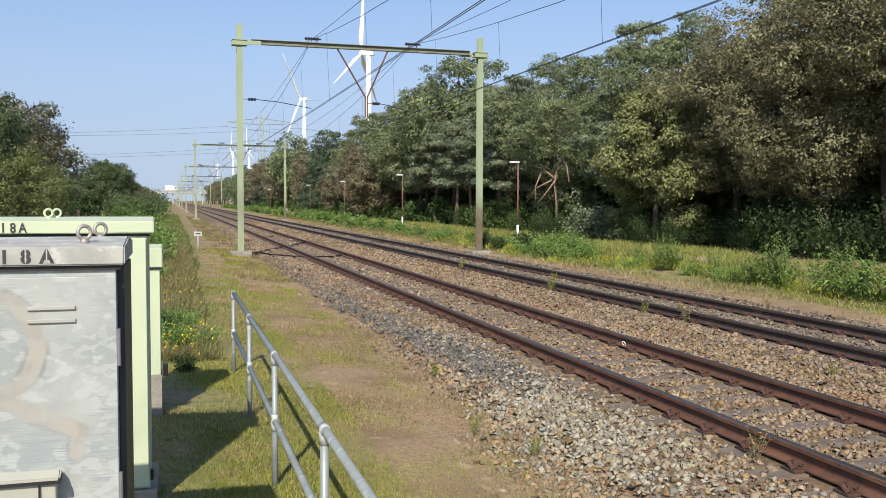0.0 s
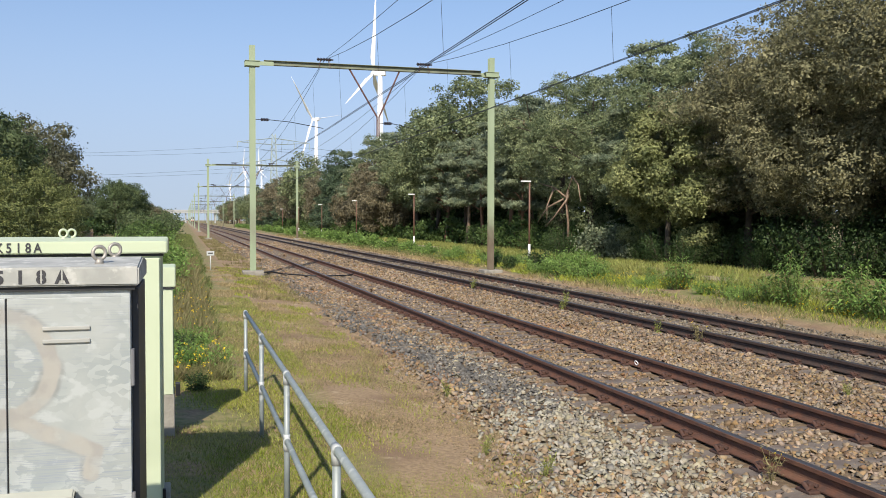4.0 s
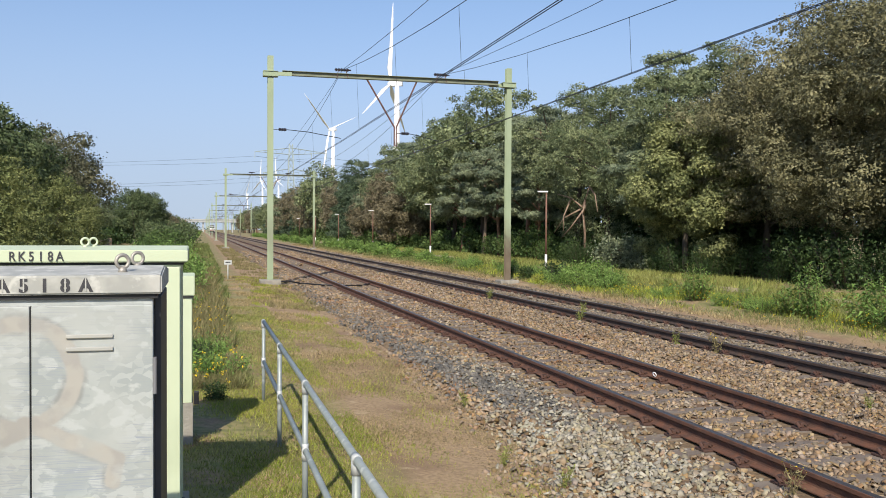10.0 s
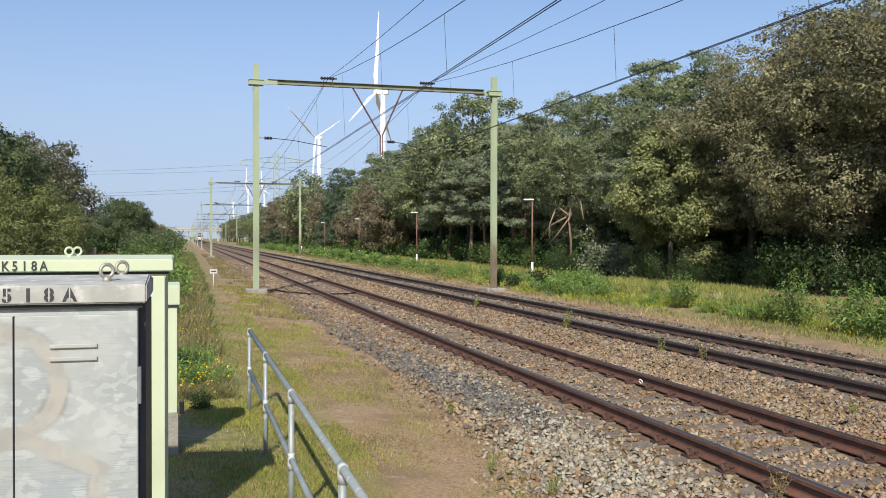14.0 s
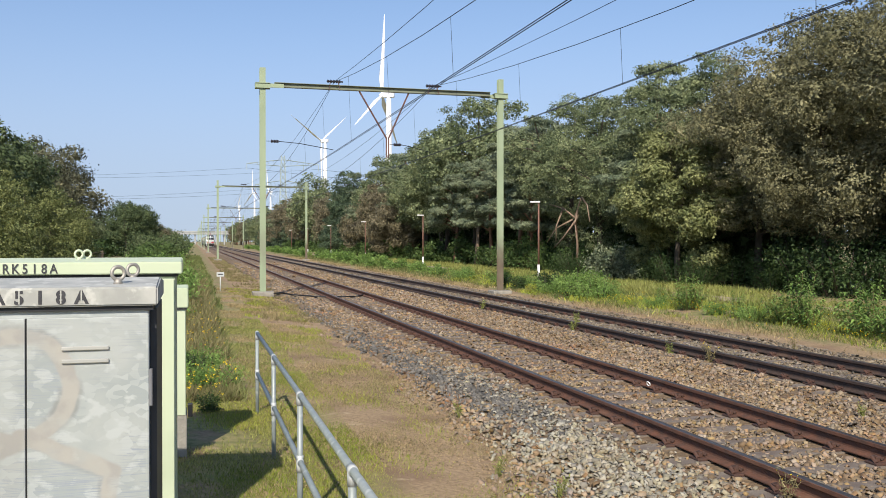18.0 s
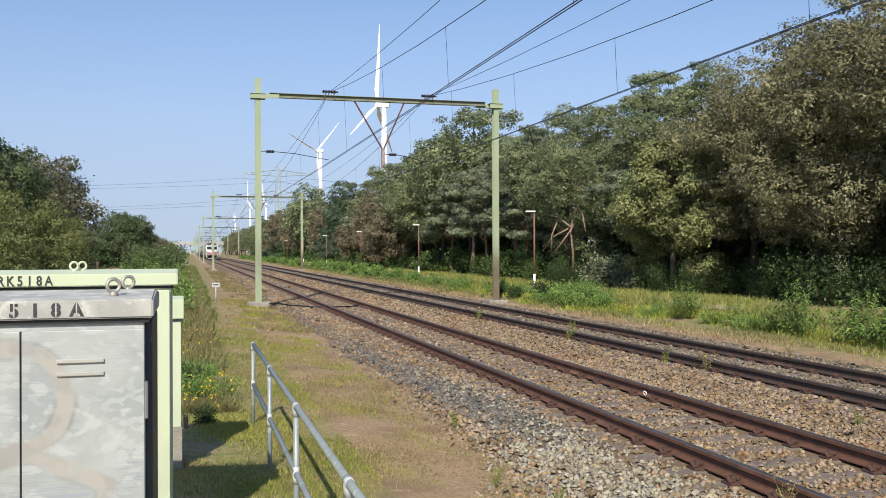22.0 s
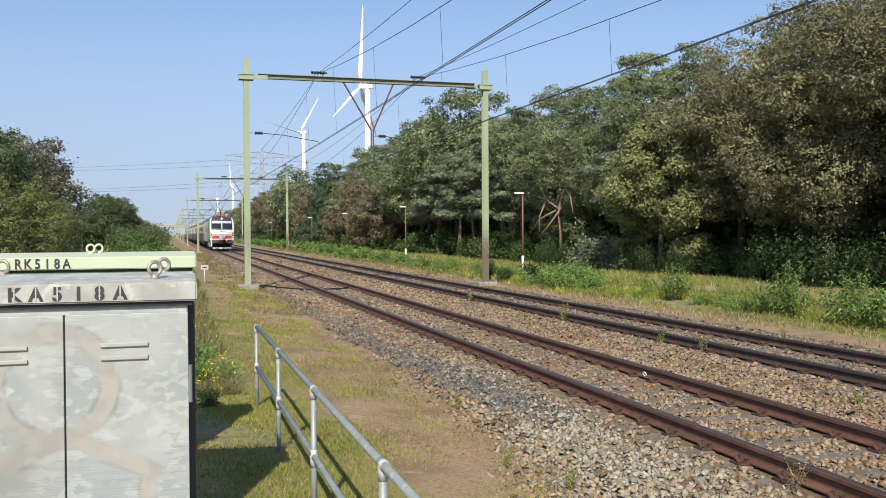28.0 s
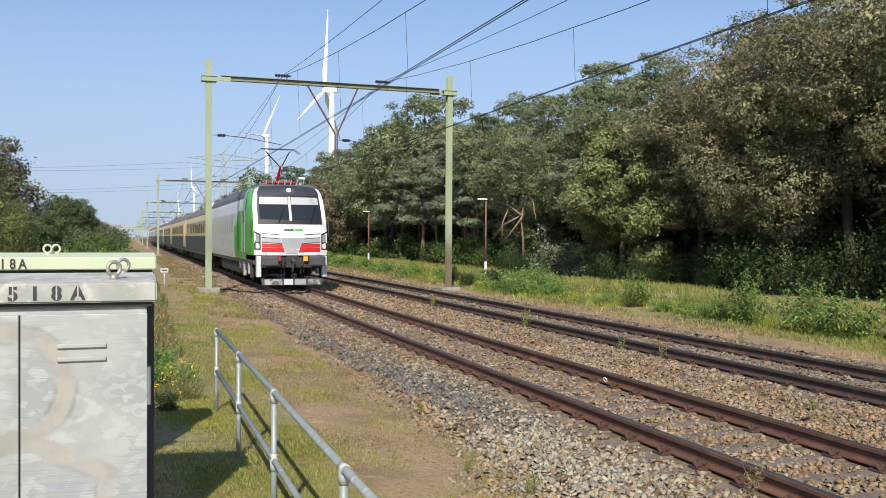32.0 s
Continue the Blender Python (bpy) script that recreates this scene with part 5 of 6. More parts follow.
# ---- cabinets and fence ----
def lettering(text, x, y, z, height, parent, pitch, bold, narrow=1.0):
    """Stencilled characters, one part each, on a face that looks towards -y; x is the first one's middle."""
    for k, ch in enumerate(text):
        cu = bpy.data.curves.new("letter", "FONT")
        cu.body, cu.size, cu.extrude, cu.offset, cu.align_x = ch, height / 0.7, 0.0006, bold, "CENTER"
        ob = bpy.data.objects.new("letter", cu)
        scene.collection.objects.link(ob)
        bpy.context.view_layer.update()
        me = bpy.data.meshes.new_from_object(ob.evaluated_get(bpy.context.evaluated_depsgraph_get()))
        bpy.data.objects.remove(ob)
        me.materials.clear()
        me.materials.append(M["ink"])
        glyph = part("letter", me, None, parent, "black stencilled letter", m=pose(x + k * pitch, y, z, 90, 0, 0) @ Matrix.Diagonal((narrow, 1, 1, 1)))
        if ch in "5A8RK" and bold > 0.002:
            bm = bmesh.new()
            box(bm, -0.0024, 0.0024, -0.001, height + 0.001, 0.0007, 0.0012)
            part("stencil_bridge", bm, "cab_lid", glyph, "unpainted stencil bridge")


def cabinet(name, label, x0, x1, y0, y1, z0, z1, lid_h, over, material, lid_material, rings, base_z):
    c = thing(name, label, "cabinet", pose(x0, y0, z0))
    w, d, h = x1 - x0, y1 - y0, z1 - z0
    bm = bmesh.new()
    box(bm, 0.012, w - 0.012, 0.012, d - 0.012, 0, h - lid_h, 0.006)
    part("body", bm, material, c)
    bm = bmesh.new()
    # a lid with a shallow ridge
    prism(bm, [(-over, h - lid_h + 0.006), (d + over, h - lid_h + 0.006), (d + over, h - 0.012), (d * 0.5, h + 0.012), (-over, h - 0.012)], "x", -over, w + over)
    bmesh.ops.bevel(bm, geom=bm.edges[:], offset=0.006, segments=2, affect="EDGES")
    lid = part("lid", bm, lid_material, c)
    bm = bmesh.new()
    box(bm, -0.004 , w + 0.004, -0.002, d - 0.02, h - lid_h - 0.012, h - lid_h + 0.008)
    part("seal", bm, "dark", c, "dark seal under the lid")
    for rx, ry in rings:
        bm = bmesh.new()
        ring(bm, (rx, ry, h + 0.036), (0.35 if rx < 0.5 * w else -0.5, 1, 0), 0.025, 0.0075)
        tube(bm, [(rx, ry, h - 0.01), (rx, ry, h + 0.014)], [0.02, 0.013], 10)
        part("lifting_ring", bm, "ring" if lid_material == "cab_lid" else lid_material, lid, "steel lifting ring", smooth=True)
    bm = bmesh.new()
    out = 0.03 if rings else -0.004
    box(bm, -out, w + out, -out, d + out, base_z - z0, -0.002, 0.01 if rings else 0.003)
    part("plinth", bm, "concrete", c, "weathered concrete plinth")
    return c


def build_cabinets():
    # the grey one
    x0, x1, y0, y1, z1 = -6.577, -5.692, 3.50, 4.18, 1.765
    z0 = 0.0
    w, h = x1 - x0, z1 - z0
    g = cabinet("equipment_cabinet", "weathered zinc-grey two-door trackside cabinet with stencilled letters", x0, x1, y0, y1, z0, z1, 0.089, 0.021, "cab_grey", "cab_lid", ((0.16, 0.5), (w - 0.13, 0.1), (w - 0.1, 0.5)), -0.3)
    for a, b in ((0.012, w / 2 - 0.003), (w / 2 + 0.003, w - 0.012)):
        bm = bmesh.new()
        box(bm, a, b, -0.012, 0.011, 0.02, h - 0.125, 0.003)
        door = part("door", bm, "cab_grey", g, "zinc-grey door with beige overpaint")
        for dz in (0.0, 0.048):
            bm = bmesh.new()
            mid = w / 2 + (0.205 if a > 0.2 else -0.205)
            box(bm, mid - 0.083, mid + 0.083, -0.022, -0.012, h - 0.246 - dz, h - 0.231 - dz, 0.003)
            part("louvre", bm, "smear", door, "narrow beige louvre")
    bm = bmesh.new()
    box(bm, w / 2 - 0.003, w / 2 + 0.003, -0.004, 0.0, 0.02, h - 0.125)
    part("door_gap", bm, "dark", g, "dark gap between the doors")
    # the right side is covered in a much darker grey than the doors
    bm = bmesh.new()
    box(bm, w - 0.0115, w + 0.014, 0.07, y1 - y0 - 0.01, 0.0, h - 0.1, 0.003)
    part("side_panel", bm, "cab_side", g, "dark grey sheet over the right side")
    for k in range(3):
        bm = bmesh.new()
        tube(bm, [(w - 0.006, -0.004, 0.2 + 0.55 * k), (w - 0.006, -0.004, 0.34 + 0.55 * k)], 0.008, 8)
        part("hinge", bm, "steel", g, "steel hinge")
    lettering("RKA518A", w - 0.25 - 6 * 0.071, -0.0225, h - 0.07, 0.047, g, 0.071, 0.0026)
    # the long pale green one behind it
    x0, x1, y0, y1, z0, z1 = -7.50, -5.64, 5.96, 6.56, 0.06, 1.805
    w, h = x1 - x0, z1 - z0
    g = cabinet("equipment_cabinet", "long pale green trackside cabinet with stencilled letters on its lid", x0, x1, y0, y1, z0, z1, 0.095, 0.03, "cab_green", "cab_green", ((0.55, 0.2), (0.598, 0.25), (w - 0.615, 0.2), (w - 0.57, 0.25)), -0.3)
    for k in range(3):
        bm = bmesh.new()
        box(bm, 0.02 + k * 0.615, 0.61 + k * 0.615, -0.012, 0.011, 0.02, h - 0.12, 0.004)
        part("door", bm, "cab_green", g)
    lettering("RK518A", w - 0.735 - 5 * 0.0545, -0.0345, h - 0.078, 0.058, g, 0.0545, 0.0014, 0.8)
    bm = bmesh.new()
    box(bm, w - 0.012, w + 0.008, 0.02, 0.05, 0.05, 0.12, 0.004)
    part("latch", bm, "black", g, "black plastic latch")
    # a smaller one farther along
    g = cabinet("equipment_cabinet", "narrow pale green trackside cabinet on a concrete plinth", -6.2, -5.6, 8.65, 9.1, 0.3, 1.5, 0.2, 0.012, "cab_green", "cab_green", (), -0.3)
    bm = bmesh.new()
    box(bm, 0.605, 0.65, 0.03, 0.1, -0.02, 0.1, 0.006)
    part("latch", bm, "black", g, "black plastic latch")
    # the low one in front
    g = cabinet("equipment_cabinet", "low shallow grey-green box against the zinc cabinet's front", -6.75, -5.905, 3.395, 3.478, 0.0, 0.925, 0.02, 0.004, "box_grey", "box_grey", (), -0.3)
    bm = bmesh.new()
    box(bm, 0.775, 0.779, -0.001, 0.012, 0.02, 0.9)
    part("door_gap", bm, "dark", g, "dark seam of the box door")


FENCE_X, FENCE_TOP, FENCE_MID = -4.815, 0.84, 0.365
FENCE_POSTS = (10.78, 8.50, 6.32, 4.13, 1.95)


def build_fence():
    f = thing("pipe_fence", "low galvanised steel pipe railing beside the path", "fence", pose(FENCE_X, 0, 0))
    r = 0.021
    for z, nm in ((FENCE_TOP, "top_rail"), (FENCE_MID, "middle_rail")):
        bm = bmesh.new()
        tube(bm, [(0, FENCE_POSTS[0], z), (0, 0.4, z)], r, 14)
        part(nm, bm, "galv", f, smooth=True)
    for y in FENCE_POSTS:
        bm = bmesh.new()
        tube(bm, [(0, y, -0.3), (0, y, FENCE_TOP - 0.02)], r, 14)
        post = part("post", bm, "galv", f, smooth=True)
        for z in (FENCE_TOP, FENCE_MID):
            bm = bmesh.new()
            tube(bm, [(0, y - 0.035, z), (0, y + 0.035, z)], r + 0.0045, 14)
            tube(bm, [(0, y, z - 0.075), (0, y, z - 0.005)], r + 0.0045, 14)
            if z == FENCE_MID:
                tube(bm, [(0, y, z + 0.005), (0, y, z + 0.045)], r + 0.004, 14)
            part("clamp", bm, "clamp", post, "bright galvanised pipe clamp", smooth=True)



# ---- train ----
LOCO_L = 19.0
ZS = (1.22, 1.45, 1.75, 2.05, 2.36, 2.46, 2.95, 3.44, 3.55, 3.76, 3.86)


def half_width(z):
    return float(np.interp(z, (1.0, 1.3, 2.9, 3.3, 3.6, 3.8, 3.9), (1.44, 1.49, 1.49, 1.46, 1.4, 1.27, 1.05)))


def nose_y(z, u=0.0):
    return float(np.interp(z, (1.0, 1.4, 2.0, 2.36, 3.5, 3.76, 3.9), (0.16, 0.1, 0.14, 0.28, 0.92, 1.1, 1.5))) + 0.2 * u * u


def nose_patch(bm, z0, z1, u0, u1, out, nz=4, nu=6):
    """A patch that follows the curved front, proud of it by out."""
    rows = []
    for i in range(nz + 1):
        z = z0 + (z1 - z0) * i / nz
        rows.append([bm.verts.new((half_width(z) * 0.955 * u, nose_y(z, u) - out, z)) for u in [u0 + (u1 - u0) * k / nu for k in range(nu + 1)]])
    for r, s in zip(rows, rows[1:]):
        for k in range(nu):
            bm.faces.new((r[k], r[k + 1], s[k + 1], s[k]))
    return bm


def wedge_patch(bm, corners, out):
    """A four-cornered patch on the front, from (u, z) corners."""
    pts = []
    for i in range(5):
        f = i / 4
        (a, b), (c, d) = corners[0], corners[1]
        (e, g), (h, k) = corners[3], corners[2]
        pts.append(((a + (c - a) * f, b + (d - b) * f), (e + (h - e) * f, g + (k - g) * f)))
    prev = None
    for lo, hi in pts:
        v = [bm.verts.new((half_width(z) * 0.955 * u, nose_y(z, u) - out, z)) for u, z in (lo, hi)]
        if prev:
            bm.faces.new((prev[0], v[0], v[1], prev[1]))
        prev = v
    return bm


def side_patch(bm, side, y0, y1, z0, z1, out=0.0, skew=0.0):
    zs = [z0] + [z for z in (1.3, 2.9, 3.1, 3.3, 3.45, 3.6, 3.8) if z0 < z < z1] + [z1]
    prev = None
    for z in zs:
        s = skew * (z - z0)
        x = side * (half_width(z) + out)
        v = [bm.verts.new((x, y0 + s, z)), bm.verts.new((x, y1 + s, z))]
        if prev:
            bm.faces.new((prev[0], prev[1], v[1], v[0]))
        prev = v
    return bm


def wheelset(parent, y, r=0.5, half=0.75):
    for side in (-1, 1):
        bm = bmesh.new()
        tube(bm, [(side * (half - 0.07), y, r), (side * (half + 0.06), y, r)], r, 20)
        tube(bm, [(side * (half + 0.06), y, r), (side * (half + 0.1), y, r)], r * 0.35, 12)
        part("wheel", bm, "dark_steel", parent, "dark steel wheel")


def bogie(parent, yc, base, label="dark steel bogie"):
    bm = bmesh.new()
    for side in (-1, 1):
        x = side * 1.02
        box(bm, x - 0.09, x + 0.09, yc - base / 2 - 0.6, yc + base / 2 + 0.6, 0.5, 0.72, 0.03)
        for y in (yc - base / 2, yc + base / 2):
            box(bm, x - 0.12, x + 0.12, y - 0.2, y + 0.2, 0.36, 0.66, 0.03)
            for k in (-0.42, 0.42):
                tube(bm, [(x, y + k, 0.5), (x, y + k, 0.95)], 0.09, 10)
        tube(bm, [(x + side * 0.06, yc - 0.6, 0.6), (x + side * 0.06, yc + 0.5, 1.0)], 0.05, 8)
    box(bm, -1.0, 1.0, yc - 0.3, yc + 0.3, 0.45, 0.8, 0.04)
    b = part("bogie", bm, "dark_steel", parent, label)
    for y in (yc - base / 2, yc + base / 2):
        wheelset(b, y)


def build_loco():
    t = thing("locomotive", "green and white electric locomotive with red stripes and a raised pantograph", "locomotive", pose(0, 600, 0))
    bm = bmesh.new()
    nose_patch(bm, 1.22, 3.9, -1, 1, 0.0, 14, 10)
    part("front_shell", bm, "loco_white", t, "curved white front shell", smooth=True)
    bm = bmesh.new()
    nose_patch(bm, 3.46, 3.87, -0.9, 0.9, 0.012, 4, 8)
    part("brow", bm, "loco_brow", t, "dark slate brow above the windscreen", smooth=True)
    bm = bmesh.new()
    nose_patch(bm, 2.37, 3.47, -0.88, 0.88, 0.010, 6, 8)
    scr = part("windscreen_surround", bm, "black", t, "black windscreen surround", smooth=True)
    for u0, u1 in ((-0.83, -0.045), (0.045, 0.83)):
        bm = bmesh.new()
        nose_patch(bm, 2.55, 3.40, u0, u1, 0.018, 5, 5)
        part("windscreen", bm, "glass", scr, "dark glass windscreen pane", smooth=True)
        # laid over the pane; its grey stands for a white blind dimmed by glass
        bm = bmesh.new()
        nose_patch(bm, 3.12, 3.40, u0, u1, 0.022, 3, 5)
        part("sun_blind", bm, "blind", scr, "sun blind, coloured grey for the dimming of the glass", smooth=True)
        bm = bmesh.new()
        um = (u0 + u1) / 2
        p = [Vector((half_width(z) * 0.955 * u, nose_y(z, u) - 0.05, z)) for u, z in ((um + 0.1, 2.42), (um + 0.2, 2.72), (um + 0.27, 3.0))]
        tube(bm, p, 0.013, 5)
        part("wiper", bm, "black", scr, "black wiper")
    bm = bmesh.new()
    nose_patch(bm, 2.5, 3.42, -0.035, 0.035, 0.02, 5, 2)
    part("centre_post", bm, "loco_white", scr, "pale centre post", smooth=True)
    bm = bmesh.new()
    nose_patch(bm, 3.55, 3.78, -0.16, 0.2, 0.02, 3, 4)
    top = part("top_light_housing", bm, "loco_grey", t, "dark grey lamp housing", smooth=True)
    bm = bmesh.new()
    tube(bm, [(0.02, nose_y(3.67) - 0.06, 3.67), (0.02, nose_y(3.67) + 0.02, 3.67)], 0.085, 16)
    part("top_light", bm, "lamp_on", top, "lit round head lamp")
    # stripes on the lower front
    for s in (-1, 1):
        for z0, z1, mt, lb in ((1.33, 1.485, "loco_red", "red stripe"), (1.5, 1.635, "loco_red", "red stripe"), (1.64, 1.655, "black", "black line"), (1.67, 1.80, "loco_silver", "silver stripe"),
                               (1.82, 1.84, "black", "black line"), (1.97, 1.99, "black", "black line")):
            bm = bmesh.new()
            tilt = 0.05
            wedge_patch(bm, ((s * 0.80, z0 + (tilt if z0 > 1.5 else 0.02)), (s * (0.18 + 0.232 * (z0 - 1.3)), z0), (s * (0.18 + 0.232 * (z1 - 1.3)), z1), (s * 0.80, z1 + (tilt if z0 > 1.5 else 0.02))), 0.012)
            part("front_stripe", bm, mt, t, lb)
        bm = bmesh.new()
        wedge_patch(bm, ((s * 0.83, 1.42), (s * 1.0, 1.42), (s * 1.0, 2.12), (s * 0.83, 2.0)), 0.014)
        hl = part("head_lamp", bm, "black", t, "black angular lamp cluster")
        for z0, z1, mt in ((1.47, 1.64, "lamp_dim"), (1.7, 1.97, "lamp_glass")):
            bm = bmesh.new()
            wedge_patch(bm, ((s * 0.862, z0), (s * 0.955, z0), (s * 0.955, z1 + 0.03), (s * 0.862, z1)), 0.022)
            part("lamp_lens", bm, mt, hl, "pale angular lamp lens")
        bm = bmesh.new()
        box(bm, s * 0.6 - 0.38, s * 0.6 + 0.38, -0.02, 0.3, 1.21, 1.3, 0.02)
        part("bumper_strip", bm, "loco_white", t, "white bumper strip")
        bm = bmesh.new()
        box(bm, s * 0.9 - 0.32, s * 0.9 + 0.32, -0.42, -0.34, 0.84, 1.2, 0.05)
        tube(bm, [(s * 0.9, -0.36, 1.03), (s * 0.9, 0.25, 1.03)], 0.13, 14)
        part("buffer", bm, "loco_grey", t, "grey rectangular buffer")
        bm = bmesh.new()
        box(bm, s * 1.27 - 0.09, s * 1.27 + 0.09, 0.02, 0.3, 0.42, 1.2, 0.02)
        part("corner_step", bm, "loco_white", t, "pale corner step")
        bm = bmesh.new()
        box(bm, s * 0.52 - 0.09, s * 0.52 + 0.09, -0.06, 0.1, 1.0, 1.18, 0.02)
        part("socket", bm, "loco_red" if s < 0 else "orange", t, "coloured cable socket")
        bm = bmesh.new()
        tube(bm, [(s * 0.3, 0.02, 1.1), (s * 0.34, -0.12, 0.85), (s * 0.3, -0.08, 0.55)], 0.03, 8)
        tube(bm, [(s * 0.42, 0.02, 1.05), (s * 0.47, -0.1, 0.8), (s * 0.42, -0.06, 0.6)], 0.025, 8)
        part("air_hose", bm, "black", t, "black air hose")
        bm = bmesh.new()
        tube(bm, [(s * 1.47, 0.55, 1.9), (s * 1.52, 0.5, 1.9), (s * 1.52, 0.5, 2.5), (s * 1.47, 0.55, 2.5)], 0.02, 6)
        part("grab_rail", bm, "loco_grey", t, "grey grab rail")
    bm = bmesh.new()
    wedge_patch(bm, ((-0.17, 1.30), (0.17, 1.30), (0.3, 1.86), (-0.3, 1.86)), 0.016)
    part("centre_panel", bm, "loco_silver", t, "silver tapering centre panel")
    for u0, u1, mt in ((-0.2, 0.06, "loco_grey"), (0.09, 0.32, "loco_green")):
        bm = bmesh.new()
        nose_patch(bm, 2.12, 2.2, u0, u1, 0.012, 1, 3)
        part("front_mark", bm, mt, t, "plain bar in place of a name")
    bm = bmesh.new()
    box(bm, -1.25, 1.25, 0.08, 0.5, 0.75, 1.22, 0.03)
    part("buffer_beam", bm, "dark_steel", t, "dark buffer beam")
    bm = bmesh.new()
    box(bm, -0.06, 0.06, -0.36, 0.1, 0.98, 1.1, 0.02)
    tube(bm, [(0, -0.3, 1.0), (0, -0.2, 0.75), (0, -0.1, 0.62)], 0.04, 8)
    part("coupling", bm, "loco_grey", t, "steel screw coupling")
    bm = bmesh.new()
    prism(bm, [(-1.15, 0.12), (1.15, 0.12), (1.2, 0.36), (-1.2, 0.36)], "y", -0.05, 0.12)
    pl = part("snow_plough", bm, "loco_grey", t, "dark grey plough plate")
    for x0, x1, mt in ((-0.32, 0.02, "loco_white"), (0.1, 0.52, "loco_silver"), (-1.1, -0.4, "scuffed"), (0.6, 1.08, "scuffed")):
        bm = bmesh.new()
        box(bm, x0, x1, -0.062, -0.052, 0.14, 0.34)
        part("plate", bm, mt, pl, "pale plate on the plough")
    # the sides
    for s in (-1, 1):
        bm = bmesh.new()
        rows = []
        for z in ZS:
            rows.append([bm.verts.new(p) for p in ((s * half_width(z) * 0.955, nose_y(z, 1), z), (s * half_width(z) * 0.992, nose_y(z, 1) + 0.25, z), (s * half_width(z), 2.4, z))])
        for r, q in zip(rows, rows[1:]):
            bm.faces.new((r[0], r[1], q[1], q[0]))
        part("cab_corner", bm, "loco_green", t, "green rounded cab corner", smooth=True)
        bm = bmesh.new()
        rows = [[bm.verts.new(p) for p in ((s * half_width(z) * 0.992, nose_y(z, 1) + 0.25, z), (s * half_width(z), 2.4, z))] for z in ZS]
        for r, q in zip(rows, rows[1:]):
            bm.faces.new((r[0], r[1], q[1], q[0]))
        part("cab_flank", bm, "loco_green", t, "green cab flank", smooth=True)
        bm = bmesh.new()
        side_patch(bm, s, 2.4, LOCO_L - 0.2, 1.0, 3.86)
        sd = part("side_wall", bm, "loco_white", t, "white side wall", smooth=False)
        for y0, y1, z0, z1, skew in ((2.38, 3.4, 1.02, 3.8, 0.0), (3.3, 6.4, 1.02, 2.35, 0.1), (3.3, 5.9, 2.35, 2.95, -1.6)):
            bm = bmesh.new()
            side_patch(bm, s, y0, y1, z0, z1, 0.008, skew)
            part("green_field", bm, "loco_green", sd, "bright green painted field")
        bm = bmesh.new()
        side_patch(bm, s, 2.42, 3.02, 1.45, 3.2, 0.016)
        door = part("cab_door", bm, "loco_green", sd, "green cab door")
        bm = bmesh.new()
        side_patch(bm, s, 2.52, 2.92, 2.45, 3.05, 0.022)
        part("door_window", bm, "glass", door, "dark door window")
        for y in (2.1, 3.08):
            bm = bmesh.new()
            tube(bm, [(s * 1.55, y, 1.3), (s * 1.55, y, 2.9)], 0.018, 6)
            part("handrail", bm, "loco_silver", sd, "silver handrail")
        marks = [(7.2 + 0.95 * k, 7.85 + 0.95 * k, 2.1, 2.9 if k in (0, 3) else 2.7, "loco_grey2") for k in range(5)] + [(12.1 + 0.9 * k, 12.7 + 0.9 * k, 2.1, 2.9 if k == 0 else 2.7, "loco_pale_green") for k in range(4)]
        marks += [(7.2, 10.6, 1.62, 1.78, "loco_grey2"), (11.0, 13.2, 1.5, 1.85, "loco_grey2")]
        for y0, y1, z0, z1, mt in marks:
            bm = bmesh.new()
            side_patch(bm, s, y0, y1, z0, z1, 0.01)
            part("side_mark", bm, mt, sd, "plain bar in place of lettering")
        bm = bmesh.new()
        side_patch(bm, s, 3.3, LOCO_L - 0.3, 3.42, 3.86, 0.012)
        part("roof_edge", bm, "loco_roof", sd, "dark grey roof edge")
        bm = bmesh.new()
        box(bm, s * 1.36 - 0.06, s * 1.36 + 0.06, 0.6, LOCO_L - 0.6, 0.86, 1.02, 0.02)
        part("skirt", bm, "loco_grey", t, "grey skirt under the side wall")
        for k in range(6):
            bm = bmesh.new()
            y = 1.2 + 0.75 * k
            box(bm, s * 1.38 - 0.05, s * 1.38 + 0.07, y, y + 0.22, 0.35 + 0.12 * (k % 3), 0.9, 0.02)
            part("underside_box", bm, "loco_silver" if k % 2 else "dark_steel", t, "small box under the side wall")
    bm = bmesh.new()
    prof = [(-1.0, 3.9), (-1.27, 3.79), (-1.36, 3.62), (1.36, 3.62), (1.27, 3.79), (1.0, 3.9)]
    prism(bm, prof, "y", 1.4, LOCO_L - 0.3)
    part("roof", bm, "loco_roof", t, "dark grey roof")
    bm = bmesh.new()
    box(bm, -1.42, 1.42, LOCO_L - 0.24, LOCO_L - 0.2, 1.0, 3.8)
    part("rear_wall", bm, "loco_white", t)
    bm = bmesh.new()
    box(bm, -1.3, 1.3, 5.0, 14.0, 0.35, 1.0, 0.05)
    part("underframe", bm, "dark_steel", t, "dark equipment boxes under the floor")
    for k, (y0, y1) in enumerate(((3.2, 5.6), (6.2, 9.8), (10.4, 15.5))):
        bm = bmesh.new()
        box(bm, -0.85, 0.85, y0, y1, 3.9, 4.06, 0.04)
        part("roof_box", bm, "loco_roof", t, "grey roof equipment box")
    bogie(t, 3.9, 3.0)
    bogie(t, 15.1, 3.0)
    # pantograph near the front
    pan = part("pantograph_base", box(bmesh.new(), -0.6, 0.6, 2.6, 4.0, 4.02, 4.1, 0.02), "loco_red", t, "red pantograph base frame")
    bm = bmesh.new()
